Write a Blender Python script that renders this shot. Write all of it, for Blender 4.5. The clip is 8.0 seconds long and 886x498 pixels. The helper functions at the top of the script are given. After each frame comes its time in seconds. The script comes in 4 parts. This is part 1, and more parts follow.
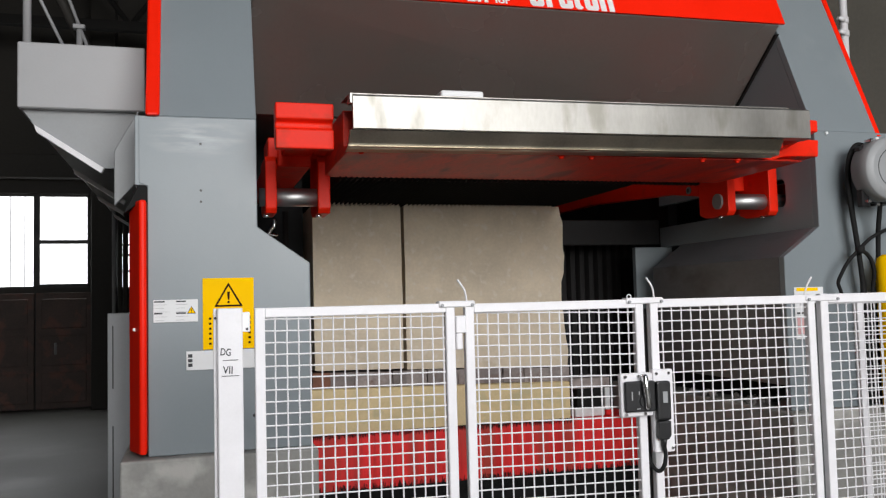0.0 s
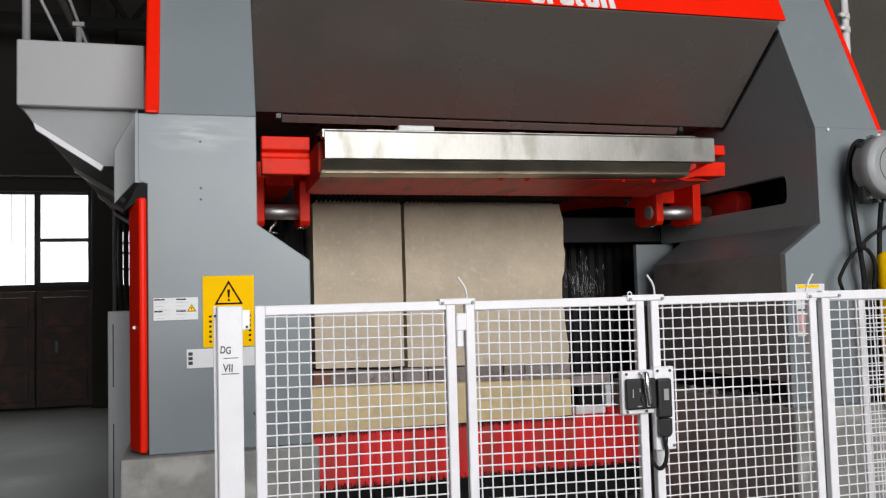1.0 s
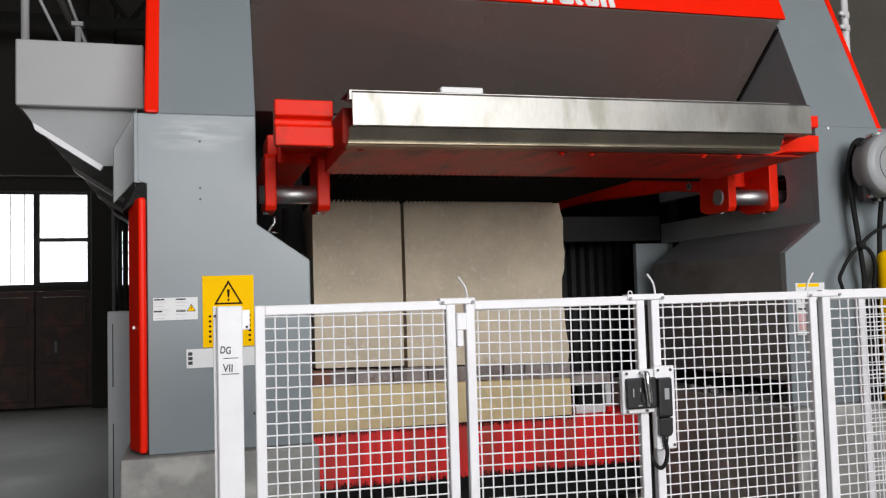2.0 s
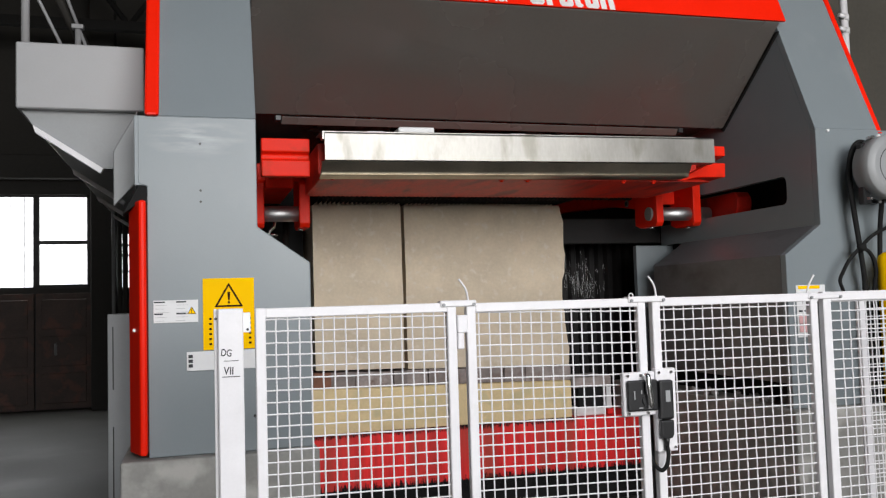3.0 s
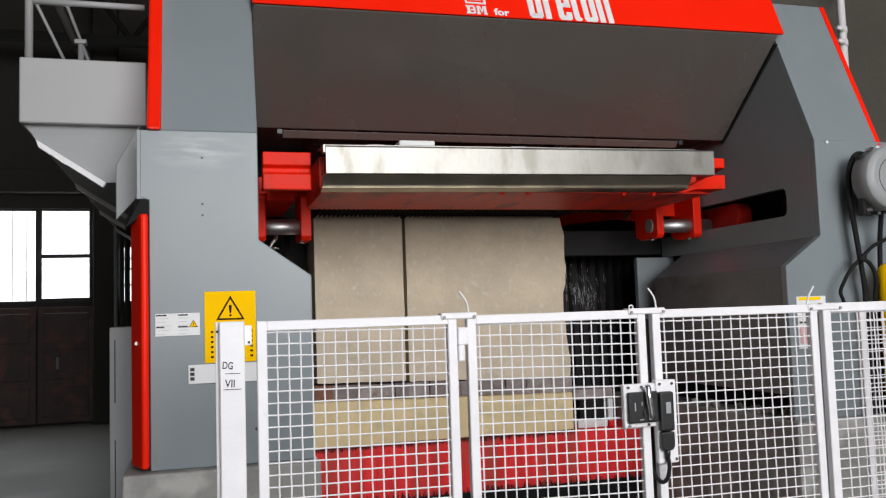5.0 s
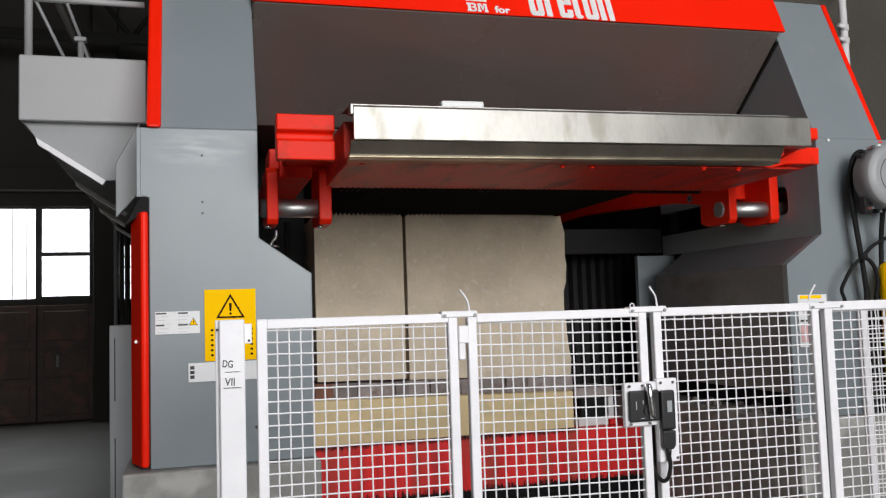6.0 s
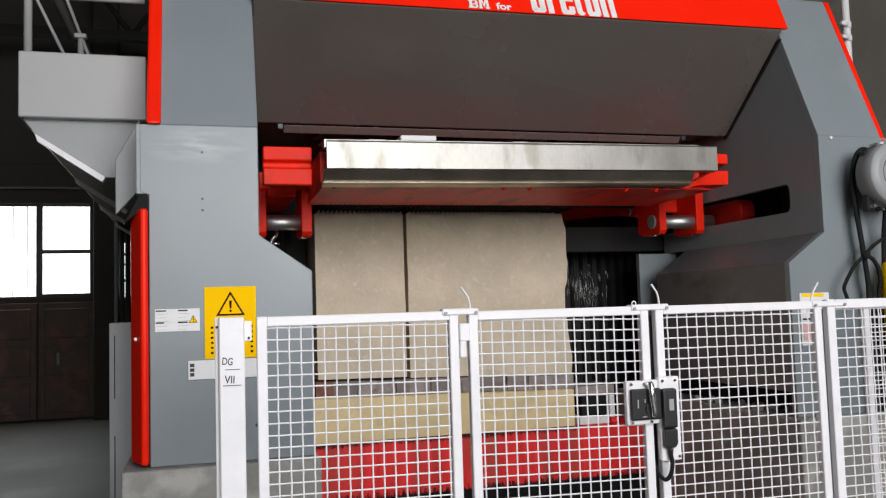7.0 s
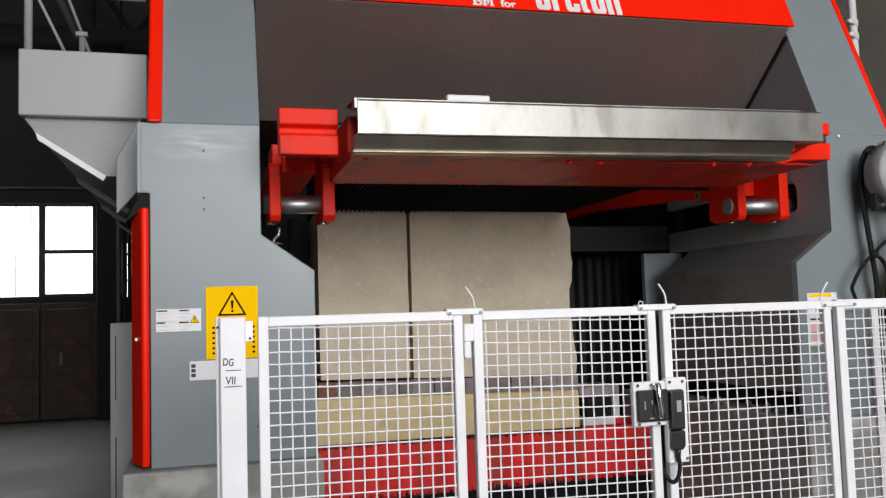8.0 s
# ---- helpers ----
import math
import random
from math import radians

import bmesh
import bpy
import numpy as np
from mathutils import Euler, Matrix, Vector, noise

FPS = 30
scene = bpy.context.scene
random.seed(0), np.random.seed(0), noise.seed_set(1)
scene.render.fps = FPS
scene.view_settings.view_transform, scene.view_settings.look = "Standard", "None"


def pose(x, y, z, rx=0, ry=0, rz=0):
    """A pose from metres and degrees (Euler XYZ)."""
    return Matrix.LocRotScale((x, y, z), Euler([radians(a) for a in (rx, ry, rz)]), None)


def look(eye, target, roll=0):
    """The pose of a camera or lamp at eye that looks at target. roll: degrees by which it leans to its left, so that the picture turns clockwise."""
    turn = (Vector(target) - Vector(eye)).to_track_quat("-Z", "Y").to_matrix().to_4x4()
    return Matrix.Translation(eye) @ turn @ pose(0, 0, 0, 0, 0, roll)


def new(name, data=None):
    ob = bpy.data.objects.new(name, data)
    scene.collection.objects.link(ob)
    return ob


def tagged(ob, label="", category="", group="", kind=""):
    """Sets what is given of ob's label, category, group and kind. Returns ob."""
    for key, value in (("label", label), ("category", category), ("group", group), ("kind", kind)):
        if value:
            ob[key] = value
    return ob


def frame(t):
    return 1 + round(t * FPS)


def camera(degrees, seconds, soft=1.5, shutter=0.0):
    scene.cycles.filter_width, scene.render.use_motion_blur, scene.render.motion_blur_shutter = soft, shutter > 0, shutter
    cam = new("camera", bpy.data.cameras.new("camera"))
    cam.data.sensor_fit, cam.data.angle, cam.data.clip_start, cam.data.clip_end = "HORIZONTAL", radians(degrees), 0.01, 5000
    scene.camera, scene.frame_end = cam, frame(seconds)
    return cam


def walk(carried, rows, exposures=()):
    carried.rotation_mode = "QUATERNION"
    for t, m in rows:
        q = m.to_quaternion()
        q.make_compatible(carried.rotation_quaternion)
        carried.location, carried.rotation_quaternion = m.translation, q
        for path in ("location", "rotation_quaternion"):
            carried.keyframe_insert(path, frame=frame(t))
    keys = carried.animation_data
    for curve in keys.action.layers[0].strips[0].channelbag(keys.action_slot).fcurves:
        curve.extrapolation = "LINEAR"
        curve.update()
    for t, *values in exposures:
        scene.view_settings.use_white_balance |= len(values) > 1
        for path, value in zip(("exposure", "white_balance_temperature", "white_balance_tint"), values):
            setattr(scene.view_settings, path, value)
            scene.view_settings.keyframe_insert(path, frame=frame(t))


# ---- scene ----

def aim(x, y, z, yaw, tilt, roll):
    """A camera pose: yaw to the right of +y, tilt upwards and roll, in degrees."""
    a, b = radians(yaw), radians(tilt)
    way = Vector((math.sin(a) * math.cos(b), math.cos(a) * math.cos(b), math.sin(b)))
    return look((x, y, z), Vector((x, y, z)) + way, roll)


cam = camera(55.2, 8.0, soft=1.25, shutter=0.4)
walk(cam, [
    (0, aim(-0.005, -0.025, 1.650, 16.257, 3.522, -1.479)),
    (0.5, aim(-0.003, -0.019, 1.651, 16.219, 3.416, -1.522)),
    (1, aim(-0.001, -0.018, 1.650, 16.199, 3.356, -1.571)),
    (1.5, aim(-0.001, -0.016, 1.651, 16.208, 3.298, -1.625)),
    (3, aim(-0.006, -0.010, 1.652, 16.272, 3.455, -1.708)),
    (3.5, aim(-0.006, -0.017, 1.650, 16.243, 3.883, -1.801)),
    (4, aim(-0.005, -0.024, 1.653, 16.202, 4.201, -1.851)),
    (4.5, aim(-0.005, -0.028, 1.651, 16.175, 4.318, -1.885)),
    (6, aim(-0.004, -0.017, 1.652, 16.158, 4.173, -1.848)),
    (6.5, aim(-0.002, -0.011, 1.651, 16.137, 4.093, -1.793)),
    (7, aim(0.000, 0.000, 1.650, 16.100, 4.050, -1.780)),
    (7.5, aim(0.004, 0.020, 1.652, 16.032, 4.008, -1.766)),
    (8, aim(0.009, 0.044, 1.649, 15.890, 4.074, -1.772)),
])

# ---- world and light ----
world = bpy.data.worlds.new("world")
scene.world = world
world.use_nodes = True
wn = world.node_tree
sky = wn.nodes.new("ShaderNodeTexSky")
sky.sky_type, sky.sun_disc = "NISHITA", False
sky.sun_elevation, sky.sun_rotation = radians(40), radians(200)
wn.nodes["Background"].inputs[1].default_value = 0.12
wn.links.new(sky.outputs[0], wn.nodes["Background"].inputs[0])


def area_lamp(name, m, w, h, power, colour):
    d = bpy.data.lights.new(name, "AREA")
    d.shape, d.size, d.size_y, d.energy, d.color = "RECTANGLE", w, h, power, colour
    ob = new(name, d)
    ob.matrix_world = m
    return ob


scene.view_settings.exposure = 0.0

# daylight in the openings of the hall: two tall windows behind the camera, a roof light over it, one window at the far end
FRONT_WINDOWS = [(-1.4, 0.6, 2.0, 6.7), (0.8, 6.0, 2.0, 6.7)]
SKYLIGHT = (-0.5, 8.0, -5.5, 0.0)
WALL_F = -7.0
for x0, x1, z0, z1 in FRONT_WINDOWS:
    area_lamp("window_daylight", look(((x0 + x1) / 2, WALL_F - 0.05, (z0 + z1) / 2), ((x0 + x1) / 2, 4, (z0 + z1) / 2 - 0.6)),
              x1 - x0 - 0.1, z1 - z0 - 0.1, 35.5 * (x1 - x0) * (z1 - z0), (0.99, 0.98, 0.978))

x0, x1, y0, y1 = SKYLIGHT
area_lamp("roof_daylight", look(((x0 + x1) / 2, (y0 + y1) / 2, 8.62), ((x0 + x1) / 2, (y0 + y1) / 2 + 0.001, 0)), x1 - x0 - 0.1, y1 - y0 - 0.1, 170, (0.98, 0.98, 1.0))


# ---- materials ----
def links(nt, a, b):
    nt.links.new(a, b)


def mat(name, colour, rough=0.5, metal=0.0, var=0.12, scale=6.0, fine=90.0, bump=0.05, spots=None, coat=0.0, stretch=(1, 1, 1), rough_var=0.15, rand=0.0, spec=0.5):
    """A painted or raw surface: base colour with variation at two scales, optional stains, fine relief."""
    m = bpy.data.materials.new(name)
    m.use_nodes = True
    nt = m.node_tree
    b = nt.nodes["Principled BSDF"]
    b.inputs["Metallic"].default_value = metal
    b.inputs["Coat Weight"].default_value = coat
    b.inputs["Specular IOR Level"].default_value = spec
    tc = nt.nodes.new("ShaderNodeTexCoord")
    mp = nt.nodes.new("ShaderNodeMapping")
    mp.inputs["Scale"].default_value = stretch
    links(nt, tc.outputs["Object"], mp.inputs[0])
    n1 = nt.nodes.new("ShaderNodeTexNoise")
    n1.inputs["Scale"].default_value, n1.inputs["Detail"].default_value = scale, 5
    n2 = nt.nodes.new("ShaderNodeTexNoise")
    n2.inputs["Scale"].default_value, n2.inputs["Detail"].default_value = fine, 3
    for n in (n1, n2):
        links(nt, mp.outputs[0], n.inputs[0])
    mixf = nt.nodes.new("ShaderNodeMath")
    mixf.operation = "MULTIPLY_ADD"
    links(nt, n2.outputs[0], mixf.inputs[0])
    mixf.inputs[1].default_value = 0.35
    links(nt, n1.outputs[0], mixf.inputs[2])
    ramp = nt.nodes.new("ShaderNodeValToRGB")
    c = Vector(colour)
    ramp.color_ramp.elements[0].position, ramp.color_ramp.elements[1].position = 0.4, 0.95
    ramp.color_ramp.elements[0].color = (*(c * (1 - var)), 1)
    ramp.color_ramp.elements[1].color = (*(c * (1 + var)), 1)
    links(nt, mixf.outputs[0], ramp.inputs[0])
    out = ramp.outputs[0]
    if rand:
        oi = nt.nodes.new("ShaderNodeObjectInfo")
        hs = nt.nodes.new("ShaderNodeHueSaturation")
        mr = nt.nodes.new("ShaderNodeMapRange")
        mr.inputs[3].default_value, mr.inputs[4].default_value = 1 - rand, 1 + rand
        links(nt, oi.outputs["Random"], mr.inputs[0])
        links(nt, mr.outputs[0], hs.inputs["Value"])
        links(nt, out, hs.inputs["Color"])
        out = hs.outputs[0]
    if spots:
        sc, amount, col = spots
        n3 = nt.nodes.new("ShaderNodeTexNoise")
        n3.inputs["Scale"].default_value, n3.inputs["Detail"].default_value = sc, 8
        links(nt, mp.outputs[0], n3.inputs[0])
        r3 = nt.nodes.new("ShaderNodeValToRGB")
        r3.color_ramp.elements[0].position, r3.color_ramp.elements[1].position = 1 - amount, min(1.0, 1.12 - amount)
        mx = nt.nodes.new("ShaderNodeMix")
        mx.data_type = "RGBA"
        links(nt, n3.outputs[0], r3.inputs[0])
        links(nt, r3.outputs[0], mx.inputs[0])
        links(nt, out, mx.inputs[6])
        mx.inputs[7].default_value = (*col, 1)
        out = mx.outputs[2]
    links(nt, out, b.inputs["Base Color"])
    rr = nt.nodes.new("ShaderNodeMapRange")
    rr.inputs[3].default_value, rr.inputs[4].default_value = max(0.02, rough - rough_var), min(1, rough + rough_var)
    links(nt, n1.outputs[0], rr.inputs[0])
    links(nt, rr.outputs[0], b.inputs["Roughness"])
    if bump:
        bp = nt.nodes.new("ShaderNodeBump")
        bp.inputs["Strength"].default_value, bp.inputs["Distance"].default_value = bump, 0.01
        links(nt, mixf.outputs[0], bp.inputs["Height"])
        links(nt, bp.outputs[0], b.inputs["Normal"])
    return m


GREY = mat("grey_machine_paint", (0.205, 0.235, 0.25), 0.36, var=0.06, scale=1.6, fine=140, bump=0.02, spots=(2.2, 0.43, (0.222, 0.25, 0.264)))
# Darker, redder than the column grey: shade and the red frame's reflection coloured in.
HOOD = mat("shaded_red_grey_hood", (0.113, 0.101, 0.091), 0.26, spec=0.75, var=0.10, scale=1.2, fine=50, bump=0.0, rough_var=0.10, stretch=(1, 1, 0.5), spots=(1.6, 0.52, (0.118, 0.096, 0.086)))
RED = mat("red_machine_paint", (0.78, 0.018, 0.003), 0.45, spec=0.15, var=0.10, scale=3, fine=90, bump=0.05, spots=(7, 0.44, (0.58, 0.024, 0.006)))
REDFLAT = mat("red_cover_paint", (0.90, 0.014, 0.001), 0.38, spec=0.15, var=0.05, scale=2, fine=60, bump=0.01)
REDBASE = mat("red_trolley_paint", (0.78, 0.026, 0.026), 0.5, spec=0.25, stretch=(1, 1, 0.07), var=0.3, scale=14, fine=70, bump=0.1, spots=(5, 0.46, (0.50, 0.05, 0.035)))
REDWET = mat("wet_red_header_paint", (0.80, 0.032, 0.010), 0.50, spec=0.42, stretch=(1, 0.3, 1), var=0.28, scale=7, fine=60, bump=0.08, rough_var=0.08, spots=(6, 0.45, (0.42, 0.02, 0.012)))
STEEL = mat("stainless_steel", (0.31, 0.30, 0.278), 0.44, 1.0, var=0.20, scale=4, fine=60, bump=0.02, stretch=(1, 1, 0.35), rough_var=0.14, spots=(7, 0.46, (0.22, 0.21, 0.185)))
DULL = mat("dull_stainless_steel", (0.46, 0.42, 0.34), 0.32, 1.0, var=0.25, scale=5, fine=90, bump=0.02, rough_var=0.08)
CHROME = mat("ground_steel_shaft", (0.74, 0.74, 0.74), 0.2, 1.0, var=0.08, scale=8, fine=90, bump=0.02)
PIN = mat("ground_pivot_steel", (0.50, 0.50, 0.50), 0.42, 1.0, var=0.06, scale=8, fine=90, bump=0.01, rough_var=0.05)
BLADE = mat("saw_blade_steel", (0.016, 0.014, 0.013), 0.8, 0.0, spec=0.1, var=0.2, scale=8, fine=60)
STONE = mat("pale_limestone", (0.64, 0.54, 0.405), 0.75, var=0.16, scale=3.5, fine=45, bump=0.25, spots=(17, 0.44, (0.68, 0.60, 0.50)))
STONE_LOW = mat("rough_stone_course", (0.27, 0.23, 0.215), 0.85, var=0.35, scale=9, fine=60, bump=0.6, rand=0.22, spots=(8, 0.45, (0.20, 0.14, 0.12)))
CREAM = mat("cream_painted_beam", (0.72, 0.56, 0.30), 0.55, var=0.16, scale=4, fine=60, bump=0.05, spots=(7, 0.44, (0.60, 0.50, 0.28)))
WHITE = mat("white_fence_paint", (0.77, 0.755, 0.77), 0.4, var=0.05, scale=9, fine=120, bump=0.03, spots=(14, 0.38, (0.72, 0.71, 0.70)))
LIGHT = mat("light_grey_paint", (0.37, 0.37, 0.375), 0.45, var=0.05, scale=3, fine=90, bump=0.02)
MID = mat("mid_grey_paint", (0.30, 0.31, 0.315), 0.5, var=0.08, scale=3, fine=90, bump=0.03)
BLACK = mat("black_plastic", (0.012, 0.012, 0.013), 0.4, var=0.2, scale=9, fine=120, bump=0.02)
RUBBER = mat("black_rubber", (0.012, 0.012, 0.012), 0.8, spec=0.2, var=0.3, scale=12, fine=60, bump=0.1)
YELLOW = mat("yellow_sign", (1.0, 0.57, 0.0), 0.6, spec=0.04, var=0.03, scale=6, fine=90, bump=0.01)
PAPER = mat("white_label", (0.74, 0.74, 0.74), 0.5, var=0.04, scale=10, fine=90, bump=0.01)
PINK = mat("pink_label", (0.72, 0.42, 0.42), 0.5, var=0.06, scale=10, fine=90, bump=0.01)
INK = mat("dark_ink", (0.03, 0.03, 0.035), 0.6, var=0.1, scale=20, fine=90, bump=0)
SIGNINK = mat("brown_black_sign_ink", (0.03, 0.008, 0.003), 0.7, spec=0.1, var=0.1, scale=20, fine=90, bump=0)
CONC = mat("concrete", (0.29, 0.285, 0.265), 0.85, var=0.2, scale=4, fine=50, bump=0.3, spots=(3.5, 0.47, (0.46, 0.45, 0.42)))
FLOOR = mat("concrete_floor", (0.07, 0.067, 0.057), 0.6, var=0.25, scale=0.8, fine=30, bump=0.15, spots=(0.9, 0.47, (0.088, 0.084, 0.074)))
PLASTER = mat("hall_plaster", (0.20, 0.195, 0.18), 0.9, var=0.12, scale=0.7, fine=20, bump=0.2)
# These two near-black bases carry the dimness of hall end and roof.
DARKWALL = mat("shaded_hall_surface", (0.034, 0.031, 0.027), 0.9, var=0.25, scale=0.8, fine=20, bump=0.2)
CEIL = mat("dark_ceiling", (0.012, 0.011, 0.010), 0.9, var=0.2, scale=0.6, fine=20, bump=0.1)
RUST = mat("rusty_gate_steel", (0.075, 0.05, 0.042), 0.7, var=0.35, scale=3, fine=40, bump=0.2, spots=(4, 0.46, (0.13, 0.06, 0.045)))
GLAZING = mat("dark_glazing_steel", (0.03, 0.027, 0.024), 0.6, var=0.2, scale=6, fine=60)
TRUSS = mat("grey_truss_paint", (0.22, 0.22, 0.22), 0.6, var=0.1, scale=5, fine=60)
PLASTER_OLD = mat("brown_stained_plaster", (0.145, 0.135, 0.115), 0.9, var=0.18, scale=0.9, fine=20, bump=0.2, spots=(1.3, 0.46, (0.095, 0.088, 0.075)))
# Column grey, wetter and darker: the recess shade is in its base.
GREYSHADE = mat("shaded_wet_grey_paint", (0.125, 0.128, 0.135), 0.34, spec=0.5, var=0.25, scale=2.5, fine=60, bump=0.04, stretch=(1, 0.5, 1), spots=(3, 0.47, (0.07, 0.068, 0.068)))
REDSHADE = mat("shaded_red_paint", (0.42, 0.012, 0.006), 0.45, spec=0.3, var=0.3, scale=6, fine=60, bump=0.08, spots=(5, 0.46, (0.16, 0.008, 0.005)))
# Near-black base carries the shade inside the saw's pit.
PITWALL = mat("shaded_wet_pit_wall", (0.014, 0.013, 0.013), 0.6, spec=0.25, var=0.25, scale=3, fine=40, bump=0.3)
DEBRIS = mat("stone_chips", (0.33, 0.31, 0.30), 0.9, var=0.25, scale=14, fine=60, bump=0.4, rand=0.3)
BRICKRED = mat("clay_brick", (0.22, 0.095, 0.06), 0.85, var=0.25, scale=14, fine=60, bump=0.4)
WATER = bpy.data.materials.new("white_water_drops")
WATER.use_nodes = True
WATER.node_tree.nodes["Principled BSDF"].inputs["Base Color"].default_value = (0.75, 0.76, 0.77, 1)
WATER.node_tree.nodes["Principled BSDF"].inputs["Roughness"].default_value = 0.1
GLOW = bpy.data.materials.new("daylit_pane")
GLOW.use_nodes = True
_g = GLOW.node_tree.nodes["Principled BSDF"]
_g.inputs["Base Color"].default_value = (0.8, 0.8, 0.8, 1)
_g.inputs["Emission Color"].default_value = (0.97, 0.98, 1.0, 1)
_g.inputs["Emission Strength"].default_value = 2.2


def scuff(m, centre, size, colour):
    """Rubbed pale streaks in a painted face round one spot, in the object's own space."""
    nt = m.node_tree
    b = nt.nodes["Principled BSDF"]
    src = b.inputs["Base Color"].links[0].from_socket
    tc = nt.nodes.new("ShaderNodeTexCoord")
    at = nt.nodes.new("ShaderNodeMapping")
    at.vector_type = "TEXTURE"
    at.inputs["Location"].default_value, at.inputs["Scale"].default_value = centre, size
    gr = nt.nodes.new("ShaderNodeTexGradient")
    gr.gradient_type = "SPHERICAL"
    streak = nt.nodes.new("ShaderNodeMapping")
    streak.inputs["Rotation"].default_value, streak.inputs["Scale"].default_value = (0, 0.22, 0), (3, 1, 18)
    n = nt.nodes.new("ShaderNodeTexNoise")
    n.inputs["Scale"].default_value, n.inputs["Detail"].default_value = 1.6, 6
    ramp = nt.nodes.new("ShaderNodeValToRGB")
    ramp.color_ramp.elements[0].position, ramp.color_ramp.elements[1].position = 0.42, 0.72
    mul = nt.nodes.new("ShaderNodeMath")
    mul.operation = "MULTIPLY"
    mx = nt.nodes.new("ShaderNodeMix")
    mx.data_type = "RGBA"
    links(nt, tc.outputs["Object"], at.inputs[0])
    links(nt, at.outputs[0], gr.inputs[0])
    links(nt, tc.outputs["Object"], streak.inputs[0])
    links(nt, streak.outputs[0], n.inputs[0])
    links(nt, n.outputs[0], ramp.inputs[0])
    links(nt, ramp.outputs[0], mul.inputs[0])
    links(nt, gr.outputs[1], mul.inputs[1])
    links(nt, mul.outputs[0], mx.inputs[0])
    links(nt, src, mx.inputs[6])
    mx.inputs[7].default_value = (*colour, 1)
    links(nt, mx.outputs[2], b.inputs["Base Color"])


scuff(GREY, (0.0, 4.23, 2.475), (0.26, 0.3, 0.10), (0.44, 0.46, 0.48))


# ---- mesh tools ----
def merge(bm, tmp):
    me = bpy.data.meshes.new("tmp")
    tmp.to_mesh(me)
    tmp.free()
    bm.from_mesh(me)
    bpy.data.meshes.remove(me)
    return bm


def solid(bm, poly, axis, lo, hi, bev=0.003, seg=1):
    """Adds a polygon extruded along an axis. poly: the other two coordinates in order (x: y,z; y: x,z; z: x,y)."""
    t = bmesh.new()

    def place(p, v):
        return {"x": (v, p[0], p[1]), "y": (p[0], v, p[1]), "z": (p[0], p[1], v)}[axis]
    a = [t.verts.new(place(p, lo)) for p in poly]
    b = [t.verts.new(place(p, hi)) for p in poly]
    n = len(poly)
    t.faces.new(a), t.faces.new(b[::-1])
    for i in range(n):
        t.faces.new((a[i], b[i], b[(i + 1) % n], a[(i + 1) % n]))
    bmesh.ops.recalc_face_normals(t, faces=t.faces)
    if bev:
        bmesh.ops.bevel(t, geom=list(t.edges), offset=bev, segments=seg, affect="EDGES", profile=0.5)
    return merge(bm, t)


def box(bm, x0, x1, y0, y1, z0, z1, bev=0.003, seg=1):
    return solid(bm, [(x0, y0), (x1, y0), (x1, y1), (x0, y1)], "z", z0, z1, bev, seg)


def tube(bm, pts, r, seg=10, cap=True):
    """Adds a round tube through the points."""
    t = bmesh.new()
    pts = [Vector(p) for p in pts]
    rings, side = [], None
    for i, p in enumerate(pts):
        d = (pts[min(i + 1, len(pts) - 1)] - pts[max(i - 1, 0)]).normalized()
        if side is None:
            side = d.orthogonal().normalized()
        side = (side - d * side.dot(d)).normalized()
        up = d.cross(side)
        rr = r[i] if isinstance(r, (list, tuple)) else r
        rings.append([t.verts.new(p + rr * (math.cos(k * math.tau / seg) * side + math.sin(k * math.tau / seg) * up)) for k in range(seg)])
    for a, b in zip(rings, rings[1:]):
        for k in range(seg):
            f = t.faces.new((a[k], a[(k + 1) % seg], b[(k + 1) % seg], b[k]))
            f.smooth = seg > 5
    if cap:
        t.faces.new(rings[0][::-1]), t.faces.new(rings[-1])
    return merge(bm, t)


def curve_points(ctrl, n=8):
    """A smooth line through control points."""
    c = [Vector(p) for p in ctrl]
    c = [2 * c[0] - c[1]] + c + [2 * c[-1] - c[-2]]
    out = []
    for i in range(1, len(c) - 2):
        for k in range(n):
            t = k / n
            out.append(0.5 * ((2 * c[i]) + (c[i + 1] - c[i - 1]) * t + (2 * c[i - 1] - 5 * c[i] + 4 * c[i + 1] - c[i + 2]) * t * t
                              + (3 * c[i] - c[i - 1] - 3 * c[i + 1] + c[i + 2]) * t ** 3))
    return out + [c[-2]]


def thing(name, base, label, category, group=""):
    """An Empty at a thing's base, to carry its parts."""
    ob = new(name)
    ob.empty_display_size = 0.1
    ob.location = base
    return tagged(ob, label, category, group)


def mesh_of(name, bm, material):
    me = bpy.data.meshes.new(name)
    bm.to_mesh(me)
    bm.free()
    me.materials.append(material)
    return me


def part(name, bm, material, parent, label=""):
    """A mesh in world coordinates as one object under a thing or under a part."""
    ob = new(name, mesh_of(name, bm, material))
    ob.parent = parent
    if parent.type == "EMPTY":
        ob.matrix_parent_inverse = Matrix.Translation(-parent.location)
    return tagged(ob, label)


def whole(name, bm, material, label, category, group="", kind=""):
    return tagged(new(name, mesh_of(name, bm, material)), label, category, group, kind)


def B():
    return bmesh.new()


